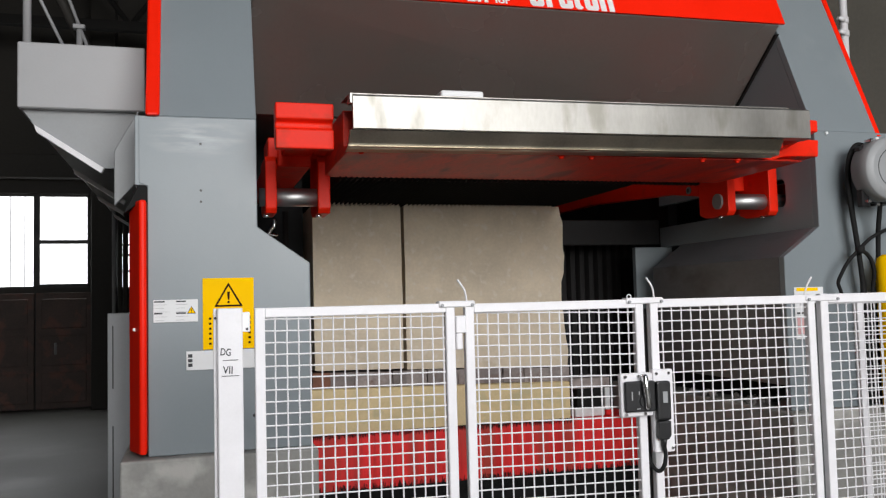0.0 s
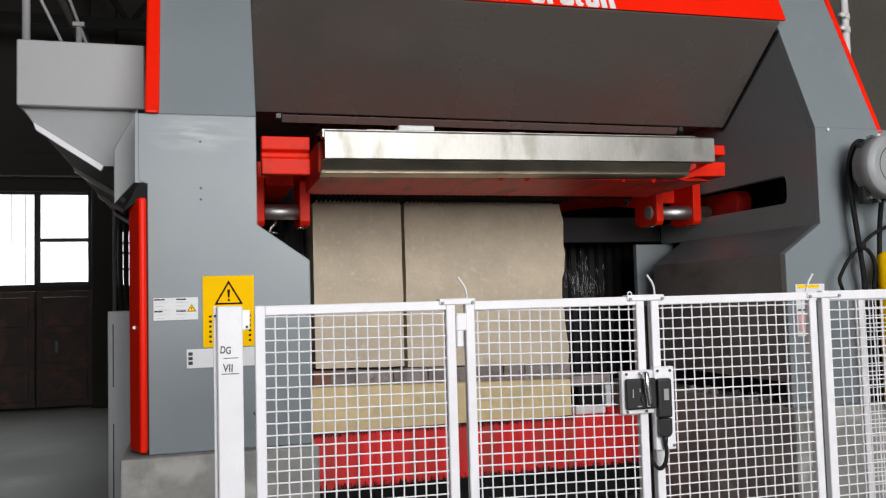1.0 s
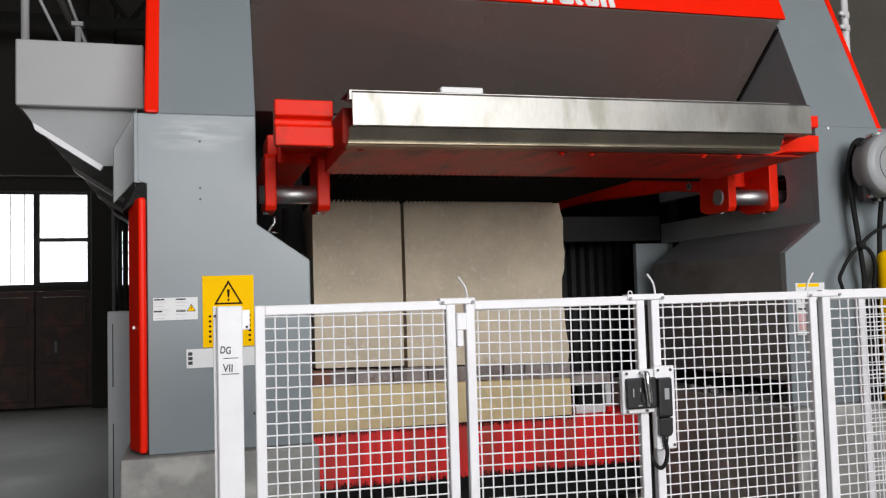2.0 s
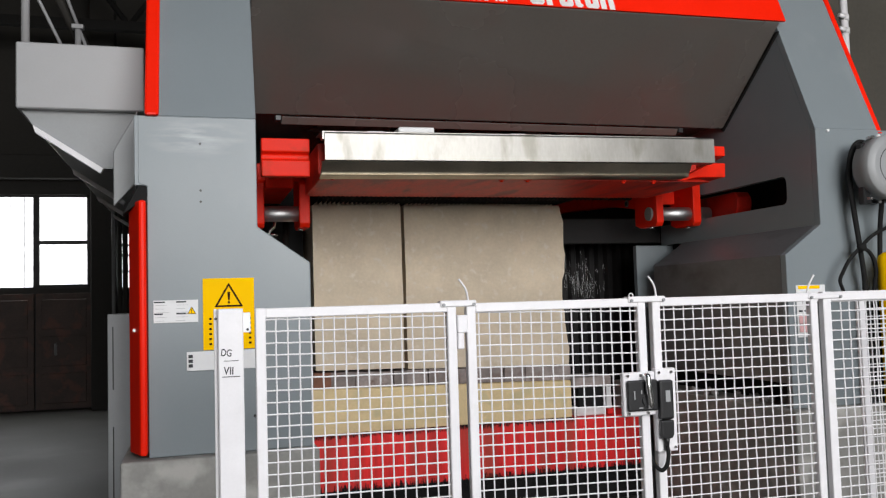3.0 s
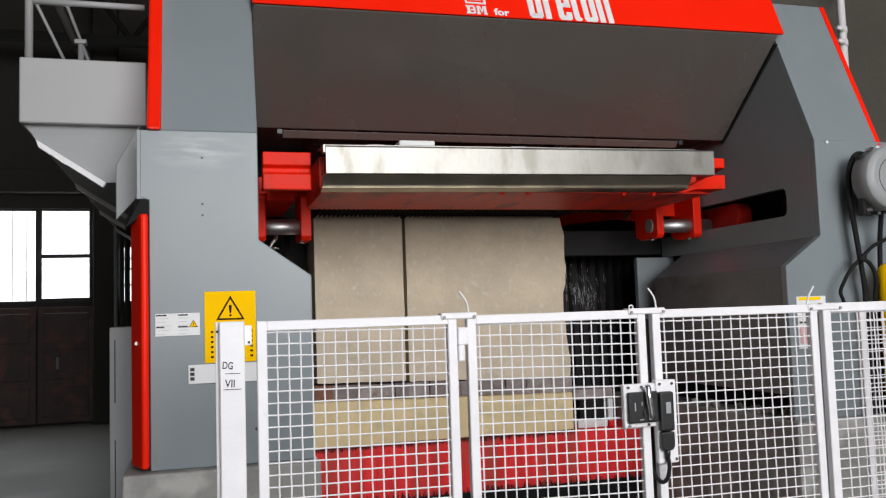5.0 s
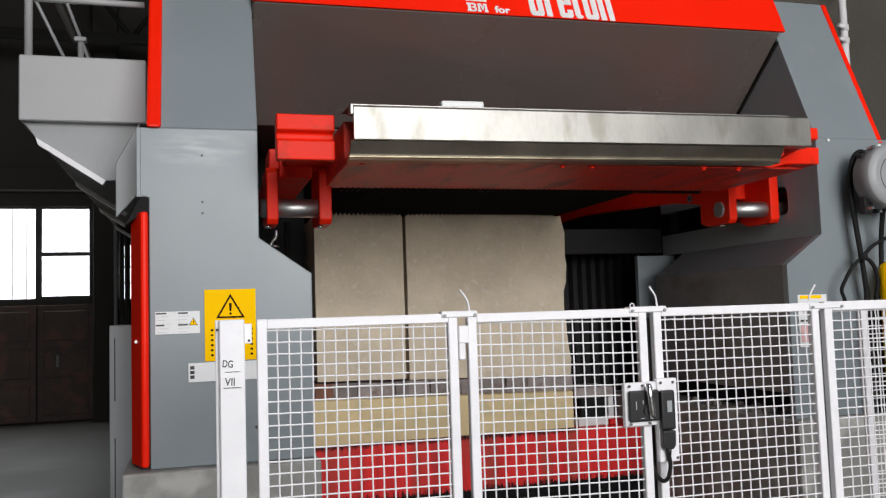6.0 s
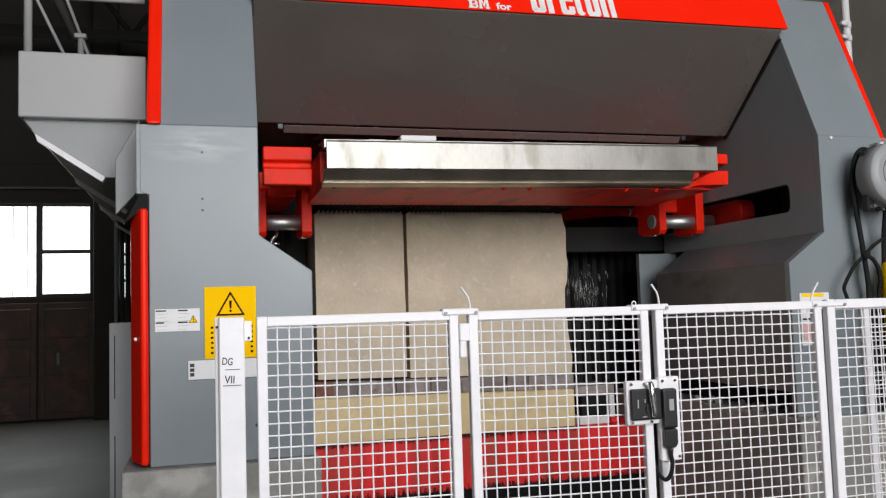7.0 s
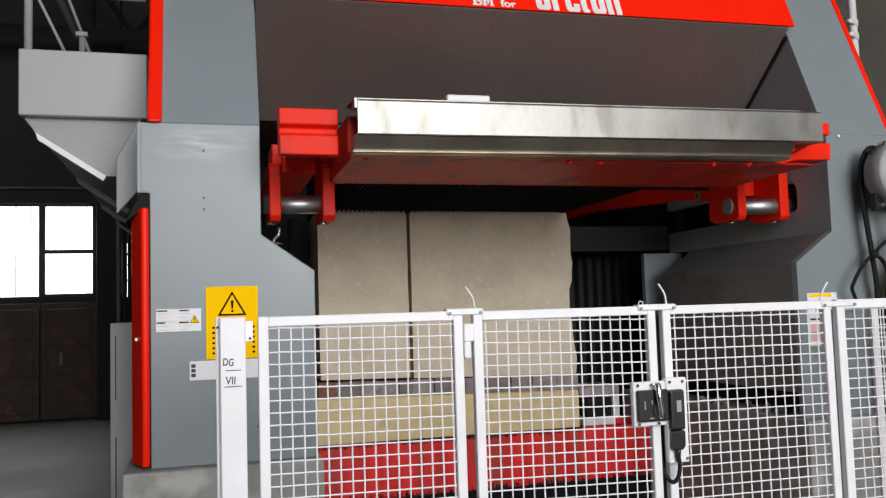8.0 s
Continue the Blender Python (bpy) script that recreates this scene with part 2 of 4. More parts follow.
def text_mesh(name, words, size, m, material, parent, label="", stretch=1.0, bold=0.0):
    """Lettering in the built-in font as a thin mesh part."""
    cu = bpy.data.curves.new(name, "FONT")
    cu.body, cu.size, cu.extrude, cu.offset = words, size, 0.0006, bold
    tmp = bpy.data.objects.new(name, cu)
    scene.collection.objects.link(tmp)
    bpy.context.view_layer.update()
    me = bpy.data.meshes.new_from_object(tmp.evaluated_get(bpy.context.evaluated_depsgraph_get()))
    bpy.data.objects.remove(tmp)
    me.transform(m @ Matrix.Diagonal((stretch, 1, 1, 1)))
    me.materials.clear()
    me.materials.append(material)
    ob = new(name, me)
    ob.parent = parent
    if parent.type == "EMPTY":
        ob.matrix_parent_inverse = Matrix.Translation(-parent.location)
    return tagged(ob, label)


def facing(x, y, z, tilt=90):
    """Pose for flat lettering that faces the camera side."""
    return pose(x, y, z, tilt)


# ---- hall ----
X0, X1, YB, ZC = -10.0, 11.0, 15.7, 8.5


def wall_with_holes(name, y0, y1, holes, material, label):
    """A wall along x from y0 to y1 thick, with rectangular openings (x0, x1, z0, z1) sorted by x."""
    bm = B()
    x = X0
    for a, b, c, d in holes:
        box(bm, x, a, y0, y1, 0, ZC, 0)
        if c > 0:
            box(bm, a, b, y0, y1, 0, c, 0)
        box(bm, a, b, y0, y1, d, ZC, 0)
        x = b
    box(bm, x, X1, y0, y1, 0, ZC, 0)
    return whole(name, bm, material, label, "wall", kind="structure")


bm = B()
box(bm, X0, X1, WALL_F, YB, -0.3, 0, 0)
whole("floor", bm, FLOOR, "worn grey concrete factory floor with pale stains", "floor", kind="structure")
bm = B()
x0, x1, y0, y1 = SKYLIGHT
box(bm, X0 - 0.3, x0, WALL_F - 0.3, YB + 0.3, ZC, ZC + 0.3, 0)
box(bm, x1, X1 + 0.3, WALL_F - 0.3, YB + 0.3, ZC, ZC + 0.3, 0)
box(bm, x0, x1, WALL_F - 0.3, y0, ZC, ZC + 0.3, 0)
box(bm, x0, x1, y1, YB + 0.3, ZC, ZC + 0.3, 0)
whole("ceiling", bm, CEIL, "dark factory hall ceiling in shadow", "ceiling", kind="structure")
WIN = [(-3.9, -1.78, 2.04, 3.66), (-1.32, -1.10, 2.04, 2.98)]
wall_with_holes("wall_back", YB, YB + 0.3, WIN, DARKWALL, "dark plaster wall, the hall end's shade in its colour")
wall_with_holes("wall_front", WALL_F - 0.3, WALL_F, FRONT_WINDOWS, PLASTER, "plain grey plaster wall with tall windows")
for n, x0, x1 in (("wall_west", X0 - 0.3, X0), ("wall_east", X1, X1 + 0.3)):
    bm = B()
    box(bm, x0, x1, WALL_F - 0.3, YB + 0.3, -0.3, ZC, 0)
    whole(n, bm, PLASTER, "plain grey plaster hall wall", "wall", kind="structure")


bm = B()
box(bm, 3.9, X1, 9.3, 9.6, 0, ZC, 0)
whole("wall_partition", bm, PLASTER_OLD, "plain grey plaster partition behind the saw", "wall", kind="structure")


def hall_window():
    """The bright end window: steel frame, two mullions, a transom, and lit panes."""
    x0, x1, z0, z1 = WIN[0]
    w = thing("window_1", (x0, YB, z0), "bright daylit window with dark steel glazing bars", "window")
    w["kind"] = "structure"
    zt = 2.84
    bm = B()
    for z in (z0, z1):
        box(bm, x0, x1, YB + 0.06, YB + 0.14, z - 0.04, z + 0.04)
    for x in (x0, x1):
        box(bm, x - 0.04, x + 0.04, YB + 0.06, YB + 0.14, z0, z1)
    part("window_frame", bm, GLAZING, w)
    bm = B()
    box(bm, -2.67, -2.575, YB + 0.05, YB + 0.13, z0 + 0.04, z1 - 0.04)
    part("mullion", bm, GLAZING, w)
    bm = B()
    box(bm, -2.575, x1 - 0.04, YB + 0.06, YB + 0.12, zt - 0.035, zt + 0.03)
    box(bm, -2.575, x1 - 0.04, YB + 0.055, YB + 0.115, z0 + 0.041, z0 + 0.075)
    part("transom", bm, GLAZING, w)
    for a, b, c, d in ((x0, -2.67, z0, z1), (-2.575, x1, z0, zt), (-2.575, x1, zt, z1)):
        bm = B()
        box(bm, a, b, YB + 0.12, YB + 0.14, c, d, 0)
        part("pane", bm, GLOW, w, "frosted pane full of daylight")
    bm = B()
    for x in (-3.04, -2.82):
        box(bm, x, x + 0.010, YB + 0.09, YB + 0.118, z0 + 0.04, z1 - 0.04, 0)
    part("glazing_bars", bm, TRUSS, w)


hall_window()


def slit_window():
    """The narrow second window past the pier."""
    x0, x1, z0, z1 = WIN[1]
    w = thing("window_2", (x0, YB, z0), "narrow daylit window crossed by dark steel bars", "window")
    w["kind"] = "structure"
    bm = B()
    for x in (x0, x1):
        box(bm, x - 0.025, x + 0.025, YB + 0.06, YB + 0.14, z0, z1)
    part("window_frame", bm, GLAZING, w)
    bm = B()
    box(bm, x0 + 0.075, x0 + 0.12, YB + 0.05, YB + 0.12, z0, z1)
    part("mullion", bm, GLAZING, w)
    for z in (2.32, 2.60, 2.78):
        bm = B()
        box(bm, x0, x1, YB + 0.045, YB + 0.115, z - 0.02, z + 0.02)
        part("transom", bm, GLAZING, w)
    bm = B()
    box(bm, x0, x1, YB + 0.12, YB + 0.14, z0, z1, 0)
    part("pane", bm, GLOW, w, "frosted pane full of daylight")


slit_window()
area_lamp("end_window_daylight", look((-2.84, YB + 0.05, 2.9), (-2.0, 6, 0)), 2.0, 1.4, 60, (0.95, 0.98, 1.0))

# rusty sliding gate below the end window
gate = thing("sliding_gate", (-2.6, YB - 0.1, 0), "dark rusty steel double gate, closed", "gate")
for x0, x1 in ((-4.2, -2.63), (-2.6, -1.72)):
    bm = B()
    box(bm, x0, x1, YB - 0.12, YB - 0.06, 0.02, 1.96)
    leaf = part("gate_leaf", bm, RUST, gate)
    n = 2 if x1 - x0 > 1 else 1
    for i in range(n):
        a = x0 + (x1 - x0) * i / n + 0.09
        c = x0 + (x1 - x0) * (i + 1) / n - 0.09
        for z0, z1 in ((0.12, 0.62), (0.74, 1.24), (1.36, 1.86)):
            bm = B()
            box(bm, a, c, YB - 0.145, YB - 0.118, z0, z1, 0.01)
            part("gate_panel", bm, RUST, leaf)
bm = B()
box(bm, -2.31, -2.27, YB - 0.19, YB - 0.144, 0.92, 1.12, 0.01)
part("gate_handle", bm, TRUSS, gate, "pale worn steel handle")

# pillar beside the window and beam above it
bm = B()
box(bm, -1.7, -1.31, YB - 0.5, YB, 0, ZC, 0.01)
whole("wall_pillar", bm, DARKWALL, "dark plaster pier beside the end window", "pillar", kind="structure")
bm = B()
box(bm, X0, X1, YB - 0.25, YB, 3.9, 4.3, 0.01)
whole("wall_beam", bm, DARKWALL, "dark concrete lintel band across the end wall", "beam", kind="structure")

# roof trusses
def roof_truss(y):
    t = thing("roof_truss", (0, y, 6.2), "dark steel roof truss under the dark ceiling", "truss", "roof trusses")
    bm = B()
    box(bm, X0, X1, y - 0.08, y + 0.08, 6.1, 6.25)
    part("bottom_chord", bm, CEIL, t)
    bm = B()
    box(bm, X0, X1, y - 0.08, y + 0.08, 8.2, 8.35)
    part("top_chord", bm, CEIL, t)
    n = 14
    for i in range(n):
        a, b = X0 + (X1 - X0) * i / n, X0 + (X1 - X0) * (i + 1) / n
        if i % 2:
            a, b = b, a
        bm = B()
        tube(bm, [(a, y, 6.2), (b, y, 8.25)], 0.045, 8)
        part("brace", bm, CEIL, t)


for y in (11.5, 14.2):
    roof_truss(y)

# ---- gang saw: frame ----
YC, XL, XR = 4.23, 0.285, 3.60
LEAN = 0.41
FOLD = 2.624
FOLD_L = 2.577
TOPZ = 4.6
TOPR = 3.635
saw = thing("gang_saw", (1.95, 6, 0), "large grey and red stone gang saw standing on a concrete plinth", "machine")


def lean_y(z):
    return YC + LEAN * (z - FOLD)


YK = 7.2


def left_column():
    bm = B()
    solid(bm, [(-0.262, 0.955), (0.54, 0.955), (0.54, 1.86), (XL, 2.04), (XL, FOLD_L), (-0.268, FOLD_L), (-0.268, 2.25), (-0.228, 2.235), (-0.228, 0.955)][1:], "y", YC, 6.3, 0.004)
    col = part("left_column", bm, GREY, saw)
    bm = B()
    solid(bm, [(YC, FOLD_L), (lean_y(TOPZ), TOPZ), (6.3, TOPZ), (6.3, FOLD_L)], "x", -0.2, XL, 0.004)
    part("left_upper_column", bm, GREY, saw)
    for x, z in ((0.018, 2.445), (0.018, 2.217), (0.018, 2.162)):
        bm = B()
        tube(bm, [(x, YC - 0.002, z), (x, YC + 0.01, z)], 0.006, 10)
        part("bolt_hole", bm, BLACK, col)
    for x in (0.26, 0.42):
        bm = B()
        tube(bm, [(x, YC - 0.003, 1.12), (x, YC + 0.01, 1.12)], 0.008, 10)
        part("bolt_hole", bm, BLACK, col)


left_column()


def right_column():
    y1 = 5.99
    SX = 3.34
    # inner wall with the slot, as one plate built round the opening
    s0, s1, za, zb = 4.515, 6.4, 2.195, 2.375
    bm = B()
    solid(bm, [(YC + 0.049, 2.04), (YC + 0.049, FOLD), (lean_y(TOPR) + 0.049, TOPR), (6.05, TOPR), (6.05, zb - 0.005), (s0 + 0.03, zb), (s0 + 0.008, zb - 0.018), (s0, zb - 0.05), (s0, za + 0.04), (s0 + 0.01, za + 0.012), (s0 + 0.03, za), (6.05, za), (6.05, 2.04)],
          "x", XR, XR + 0.05, 0.0)
    inner = part("inner_wall", bm, GREY, saw)
    # Black backing stands in for the unlit inside of the slot.
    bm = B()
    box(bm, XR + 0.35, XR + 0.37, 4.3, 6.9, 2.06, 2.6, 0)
    part("slot_shade_back", bm, BLACK, saw)
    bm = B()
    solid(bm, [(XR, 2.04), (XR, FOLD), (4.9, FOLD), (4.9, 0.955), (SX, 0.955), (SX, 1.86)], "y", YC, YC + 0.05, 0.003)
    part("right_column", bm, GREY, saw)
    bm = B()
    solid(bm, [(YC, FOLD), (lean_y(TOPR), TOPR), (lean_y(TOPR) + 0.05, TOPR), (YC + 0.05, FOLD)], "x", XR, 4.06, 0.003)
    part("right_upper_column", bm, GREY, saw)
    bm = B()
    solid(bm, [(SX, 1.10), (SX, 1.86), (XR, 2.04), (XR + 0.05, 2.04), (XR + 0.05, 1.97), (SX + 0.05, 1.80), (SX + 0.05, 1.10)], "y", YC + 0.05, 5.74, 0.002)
    part("lower_inner_wall", bm, GREYSHADE, saw, "wet grey inner wall, shade put into its colour")
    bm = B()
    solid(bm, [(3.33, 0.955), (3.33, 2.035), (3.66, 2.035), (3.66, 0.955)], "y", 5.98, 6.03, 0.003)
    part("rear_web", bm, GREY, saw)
    # Black plate added where the recess over the plinth lies in shade.
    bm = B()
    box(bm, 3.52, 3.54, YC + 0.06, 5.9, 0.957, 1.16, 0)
    part("recess_shade", bm, RUBBER, saw)
    # red edge strip of the side cover
    bm = B()
    solid(bm, [(YC - 0.004, FOLD - 0.02), (lean_y(TOPR) - 0.004, TOPR), (lean_y(TOPR) + 0.4, TOPR), (YC + 0.4, FOLD - 0.02)], "x", 4.062, 4.098, 0.006, 2)
    part("side_cover", bm, REDFLAT, saw, "red painted side cover")
    for x, z, r in ((3.685, 2.612, 0.009), (4.06, 2.585, 0.012)):
        bm = B()
        tube(bm, [(x, YC - 0.012, z), (x, YC, z)], r, 10)
        part("stud", bm, PAPER, saw)


right_column()


def hood():
    """Red fascia and the dark inclined hood under it."""
    zf = 3.366
    def sag(bm):
        """The hood hangs 33 mm lower at the left column."""
        for v in bm.verts:
            if v.co.z > 3.0:
                v.co.z -= 0.006 + 0.033 * (XR - v.co.x) / (XR - XL)

    bm = B()
    solid(bm, [(4.455, zf), (4.455 + LEAN * 1.2, zf + 1.2), (4.485 + LEAN * 1.2, zf + 1.2), (4.485, zf)], "x", XL + 0.002, XR + 0.018, 0.003)
    sag(bm)
    part("fascia", bm, REDFLAT, saw, "bright red fascia with white lettering")
    bm = B()
    solid(bm, [(4.462, zf - 0.002), (5.13, 2.80), (5.17, 2.83), (4.9, zf - 0.002)], "x", XL + 0.003, XR - 0.016, 0.012, 3)
    sag(bm)
    part("hood_panel", bm, HOOD, saw, "grey inclined hood panel, shade and red reflection in its colour")
    # Black strip stands in for the dark gap between hood and wall.
    bm = B()
    solid(bm, [(4.50, zf - 0.06), (5.14, 2.785), (5.17, 2.83), (4.9, zf - 0.01)], "x", XR - 0.015, XR - 0.001, 0)
    part("gap_strip", bm, RUBBER, saw)
    bm = B()
    box(bm, XL + 0.003, XR - 0.003, 5.14, 7.2, 2.84, 3.0, 0.002)
    part("hood_floor", bm, HOOD, saw)
    bm = B()
    solid(bm, [(5.118, 2.79), (5.158, 2.75), (5.19, 2.76), (5.15, 2.797)], "x", 0.50, 3.22, 0.003)
    rail = part("guide_rail", bm, HOOD, saw)
    for x in (0.48, 3.24):
        bm = B()
        box(bm, x - 0.018, x + 0.018, 5.12, 5.18, 2.765, 2.80, 0.004)
        part("rail_clip", bm, BLACK, rail)


hood()


def fascia_letters():
    """Lettering along the red fascia, whose face leans back."""
    def face_y(z):
        return 4.4535 + LEAN * (z - 3.345)

    text_mesh("lettering", "for", 0.068, pose(1.652, face_y(3.352), 3.352, 90 - math.degrees(math.atan(LEAN))), PAPER, saw, "white printed word", 1.12, 0.002)
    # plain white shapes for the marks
    tilt = Matrix.Rotation(-math.atan(LEAN), 4, "X")

    def shape(polys, x, z, name):
        for poly in polys:
            bm = B()
            solid(bm, poly, "y", -0.004, 0, 0)
            bm.transform(Matrix.Translation((x, face_y(z) + 0.0015, z)) @ tilt)
            part(name, bm, PAPER, saw)

    def bar(a, b, c, d):
        return [(a, c), (b, c), (b, d), (a, d)]
    shape([bar(*r) for r in ((0, 0.028, 0, 0.012), (0.006, 0.024, 0.012, 0.05), (0, 0.028, 0.05, 0.062), (0.028, 0.05, 0, 0.01), (0.028, 0.05, 0.026, 0.035), (0.028, 0.05, 0.052, 0.062), (0.044, 0.058, 0.008, 0.028), (0.042, 0.056, 0.033, 0.054),
                               (0.062, 0.084, 0, 0.012), (0.066, 0.08, 0.012, 0.062), (0.104, 0.126, 0, 0.012), (0.108, 0.122, 0.012, 0.062), (0.0, 0.126, 0.078, 0.088), (0.0, 0.012, 0.088, 0.19), (0.114, 0.126, 0.088, 0.19),
                               (0.028, 0.098, 0.104, 0.114), (0.046, 0.06, 0.114, 0.17), (0.072, 0.086, 0.114, 0.17))]
          + [[(0.078, 0.062), (0.088, 0.062), (0.097, 0.02), (0.091, 0.012)], [(0.101, 0.062), (0.111, 0.062), (0.097, 0.012), (0.091, 0.02)]], 1.483, 3.347, "emblem_bar")

    def cup(x, w, h, left=1, right=1, foot=1):
        """Upright strokes, joined by a round foot where there is one."""
        t = 0.036
        out = [[(x, 0.016 if foot else 0), (x + t, 0.016 if foot else 0), (x + t, h * left), (x, h * left)]]
        if right:
            out.append([(x + w - t, 0.016 if foot else 0), (x + w, 0.016 if foot else 0), (x + w, h * right), (x + w - t, h * right)])
        if foot:
            out.append([(x + 0.012, 0), (x + w - 0.012, 0), (x + w, 0.016), (x + w - 0.02, 0.034), (x + 0.02, 0.034), (x, 0.016)])
        return out
    marks = cup(0, 0.088, 0.33, 1, 0.66) + cup(0.102, 0.036, 0.22, 1, 0, 0) + cup(0.186, 0.088, 0.22, 1, 0.28)
    marks += [bar(0.222, 0.25, 0.10, 0.13), bar(0.238, 0.274, 0.10, 0.22)]
    marks += cup(0.286, 0.052, 0.31, 1, 0) + cup(0.352, 0.088, 0.22) + cup(0.452, 0.036, 0.22, 1, 0, 0) + cup(0.506, 0.036, 0.22, 1, 0, 0)
    marks += [bar(0.138, 0.156, 0.15, 0.22), bar(0.488, 0.506, 0.186, 0.22), bar(0.322, 0.345, 0.19, 0.22)]
    shape(marks, 1.872, 3.349, "mark_bar")


fascia_letters()


def left_side():
    """Walkway box, gusset, red door edges and the low cabinet on the flank."""
    bm = B()
    box(bm, -0.884, -0.262, 4.7, 6.2, 2.70, 3.045, 0.006)
    part("walkway_skirt", bm, LIGHT, saw, "light grey walkway skirt box")
    for y in (4.76, 6.2, 7.65, 9.1):
        # Darker grey than the skirt: the plate's shade is in its colour.
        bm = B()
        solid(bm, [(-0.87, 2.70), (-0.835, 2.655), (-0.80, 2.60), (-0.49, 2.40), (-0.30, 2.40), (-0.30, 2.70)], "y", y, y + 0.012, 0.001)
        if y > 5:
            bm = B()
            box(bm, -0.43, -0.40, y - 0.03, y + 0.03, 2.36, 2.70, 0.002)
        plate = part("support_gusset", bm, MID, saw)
        # White puts the flange's bright lit edge into its colour.
        bm = B()
        solid(bm, [(-0.812, 2.622), (-0.80, 2.582), (-0.485, 2.372), (-0.47, 2.398)], "y", y - 0.02, y + 0.02, 0.002)
        part("gusset_flange", bm, WHITE, plate)
    bm = B()
    box(bm, -0.884, -0.262, 6.2, 9.6, 2.70, 3.045, 0.006)
    part("walkway_skirt", bm, LIGHT, saw)
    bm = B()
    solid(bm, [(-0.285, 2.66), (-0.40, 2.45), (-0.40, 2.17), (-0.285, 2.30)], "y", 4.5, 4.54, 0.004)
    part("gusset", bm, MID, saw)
    bm = B()
    solid(bm, [(-0.285, FOLD_L), (-0.2, FOLD_L), (-0.2, 2.24), (-0.285, 2.24)], "y", YC + 0.002, 4.6, 0.003)
    part("flank_cheek", bm, GREY, saw)
    bm = B()
    solid(bm, [(4.20, 2.575), (4.20 + LEAN * 2.0, 4.575), (4.6 + LEAN * 2.0, 4.575), (4.6, 2.575)], "x", -0.236, -0.17, 0.012, 2)
    part("upper_cover", bm, REDFLAT, saw, "red cover edge on the column")
    bm = B()
    solid(bm, [(-0.232, 4.19), (-0.262, 4.185), (-0.318, 4.33), (-0.318, 4.7), (-0.232, 4.7)], "z", 0.972, 2.165, 0.010, 2)
    door = part("side_door", bm, REDFLAT, saw, "red door edge on the column flank")
    bm = B()
    tube(bm, [(-0.29, 4.245, 1.553), (-0.29, 4.262, 1.553)], 0.008, 10)
    part("latch", bm, PAPER, door)
    # Black solid stands in for the shade between gusset and red door.
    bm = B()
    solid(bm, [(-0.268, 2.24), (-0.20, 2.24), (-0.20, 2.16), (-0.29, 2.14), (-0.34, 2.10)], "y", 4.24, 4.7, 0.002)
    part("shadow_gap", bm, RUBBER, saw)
    # guard rails over the walkway
    bm = B()
    tube(bm, [(-0.845, 4.74, 3.04), (-0.845, 4.74, 4.3)], 0.021, 12)
    part("rail_post", bm, LIGHT, saw)
    bm = B()
    tube(bm, [(-0.746, 6.0, 3.04), (-0.746, 6.0, 3.56)], 0.02, 12)
    post = part("rail_post", bm, LIGHT, saw)
    bm = B()
    box(bm, -0.785, -0.71, 5.97, 6.03, 3.53, 3.56, 0.004)
    part("clamp", bm, LIGHT, post)
    for a, b in (((-1.30, 6.0, 4.40), (-0.76, 6.0, 3.22)), ((-1.05, 6.0, 4.40), (-0.746, 6.0, 3.55)), ((-0.746, 6.0, 3.55), (-0.62, 6.0, 3.2))):
        bm = B()
        tube(bm, [a, b], 0.011, 10)
        part("handrail", bm, LIGHT, saw)
    bm = B()
    tube(bm, [(-1.16, 6.1, 4.40), (-0.62, 6.1, 3.22)], 0.04, 10)
    part("stringer", bm, DARKWALL, saw)
    bm = B()
    tube(bm, [(-0.845, 4.74, 3.36), (-0.27, 4.74, 3.36)], 0.017, 10)
    part("rail", bm, LIGHT, saw)
    bm = B()
    tube(bm, [(5.11, 5.6, 0.0), (5.11, 5.6, 5.2)], 0.03, 12)
    for z in (3.75, 3.86):
        tube(bm, [(5.11, 5.6, z - 0.025), (5.11, 5.6, z + 0.025)], 0.038, 12)
        tube(bm, [(5.09, 5.57, z), (5.03, 5.57, z + 0.012)], [0.022, 0.016], 8)
    part("rail_post", bm, WHITE, saw)


left_side()


def plinth(name, x0, x1, label):
    bm = B()
    box(bm, x0, x1, 4.16, 6.4, 0, 0.953, 0.012, 2)
    whole(name, bm, CONC, label, "plinth")


plinth("concrete_plinth", -0.35, 0.56, "grey weathered concrete plinth under the saw column")
plinth("concrete_plinth", 3.30, 4.9, "grey weathered concrete plinth under the motor column")

cab = thing("side_cabinet", (-0.42, 5.0, 0), "plain grey sheet metal cabinet beside the plinth", "cabinet")
bm = B()
box(bm, -0.475, -0.31, 4.95, 5.6, 0.0, 1.63, 0.004)
part("body", bm, MID, cab)
for z0, z1 in ((1.22, 1.56), (0.3, 1.02)):
    bm = B()
    box(bm, -0.45, -0.444, 4.946, 4.952, z0, z1, 0)
    part("seam", bm, BLACK, cab)

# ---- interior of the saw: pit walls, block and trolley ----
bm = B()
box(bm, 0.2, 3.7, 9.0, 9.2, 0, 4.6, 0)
part("rear_screen", bm, PITWALL, saw, "wet rear splash screen, the pit's shade in its near-black")
# Black sheet added over the dark space right of the block.
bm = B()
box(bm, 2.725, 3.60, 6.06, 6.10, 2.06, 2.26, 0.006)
part("black_flap", bm, PITWALL, saw, "black flap beside the stone block")
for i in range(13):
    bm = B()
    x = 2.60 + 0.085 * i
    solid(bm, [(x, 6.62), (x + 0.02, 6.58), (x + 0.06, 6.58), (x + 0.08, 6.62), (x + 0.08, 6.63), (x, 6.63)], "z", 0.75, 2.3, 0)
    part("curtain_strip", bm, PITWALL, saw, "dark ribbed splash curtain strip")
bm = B()
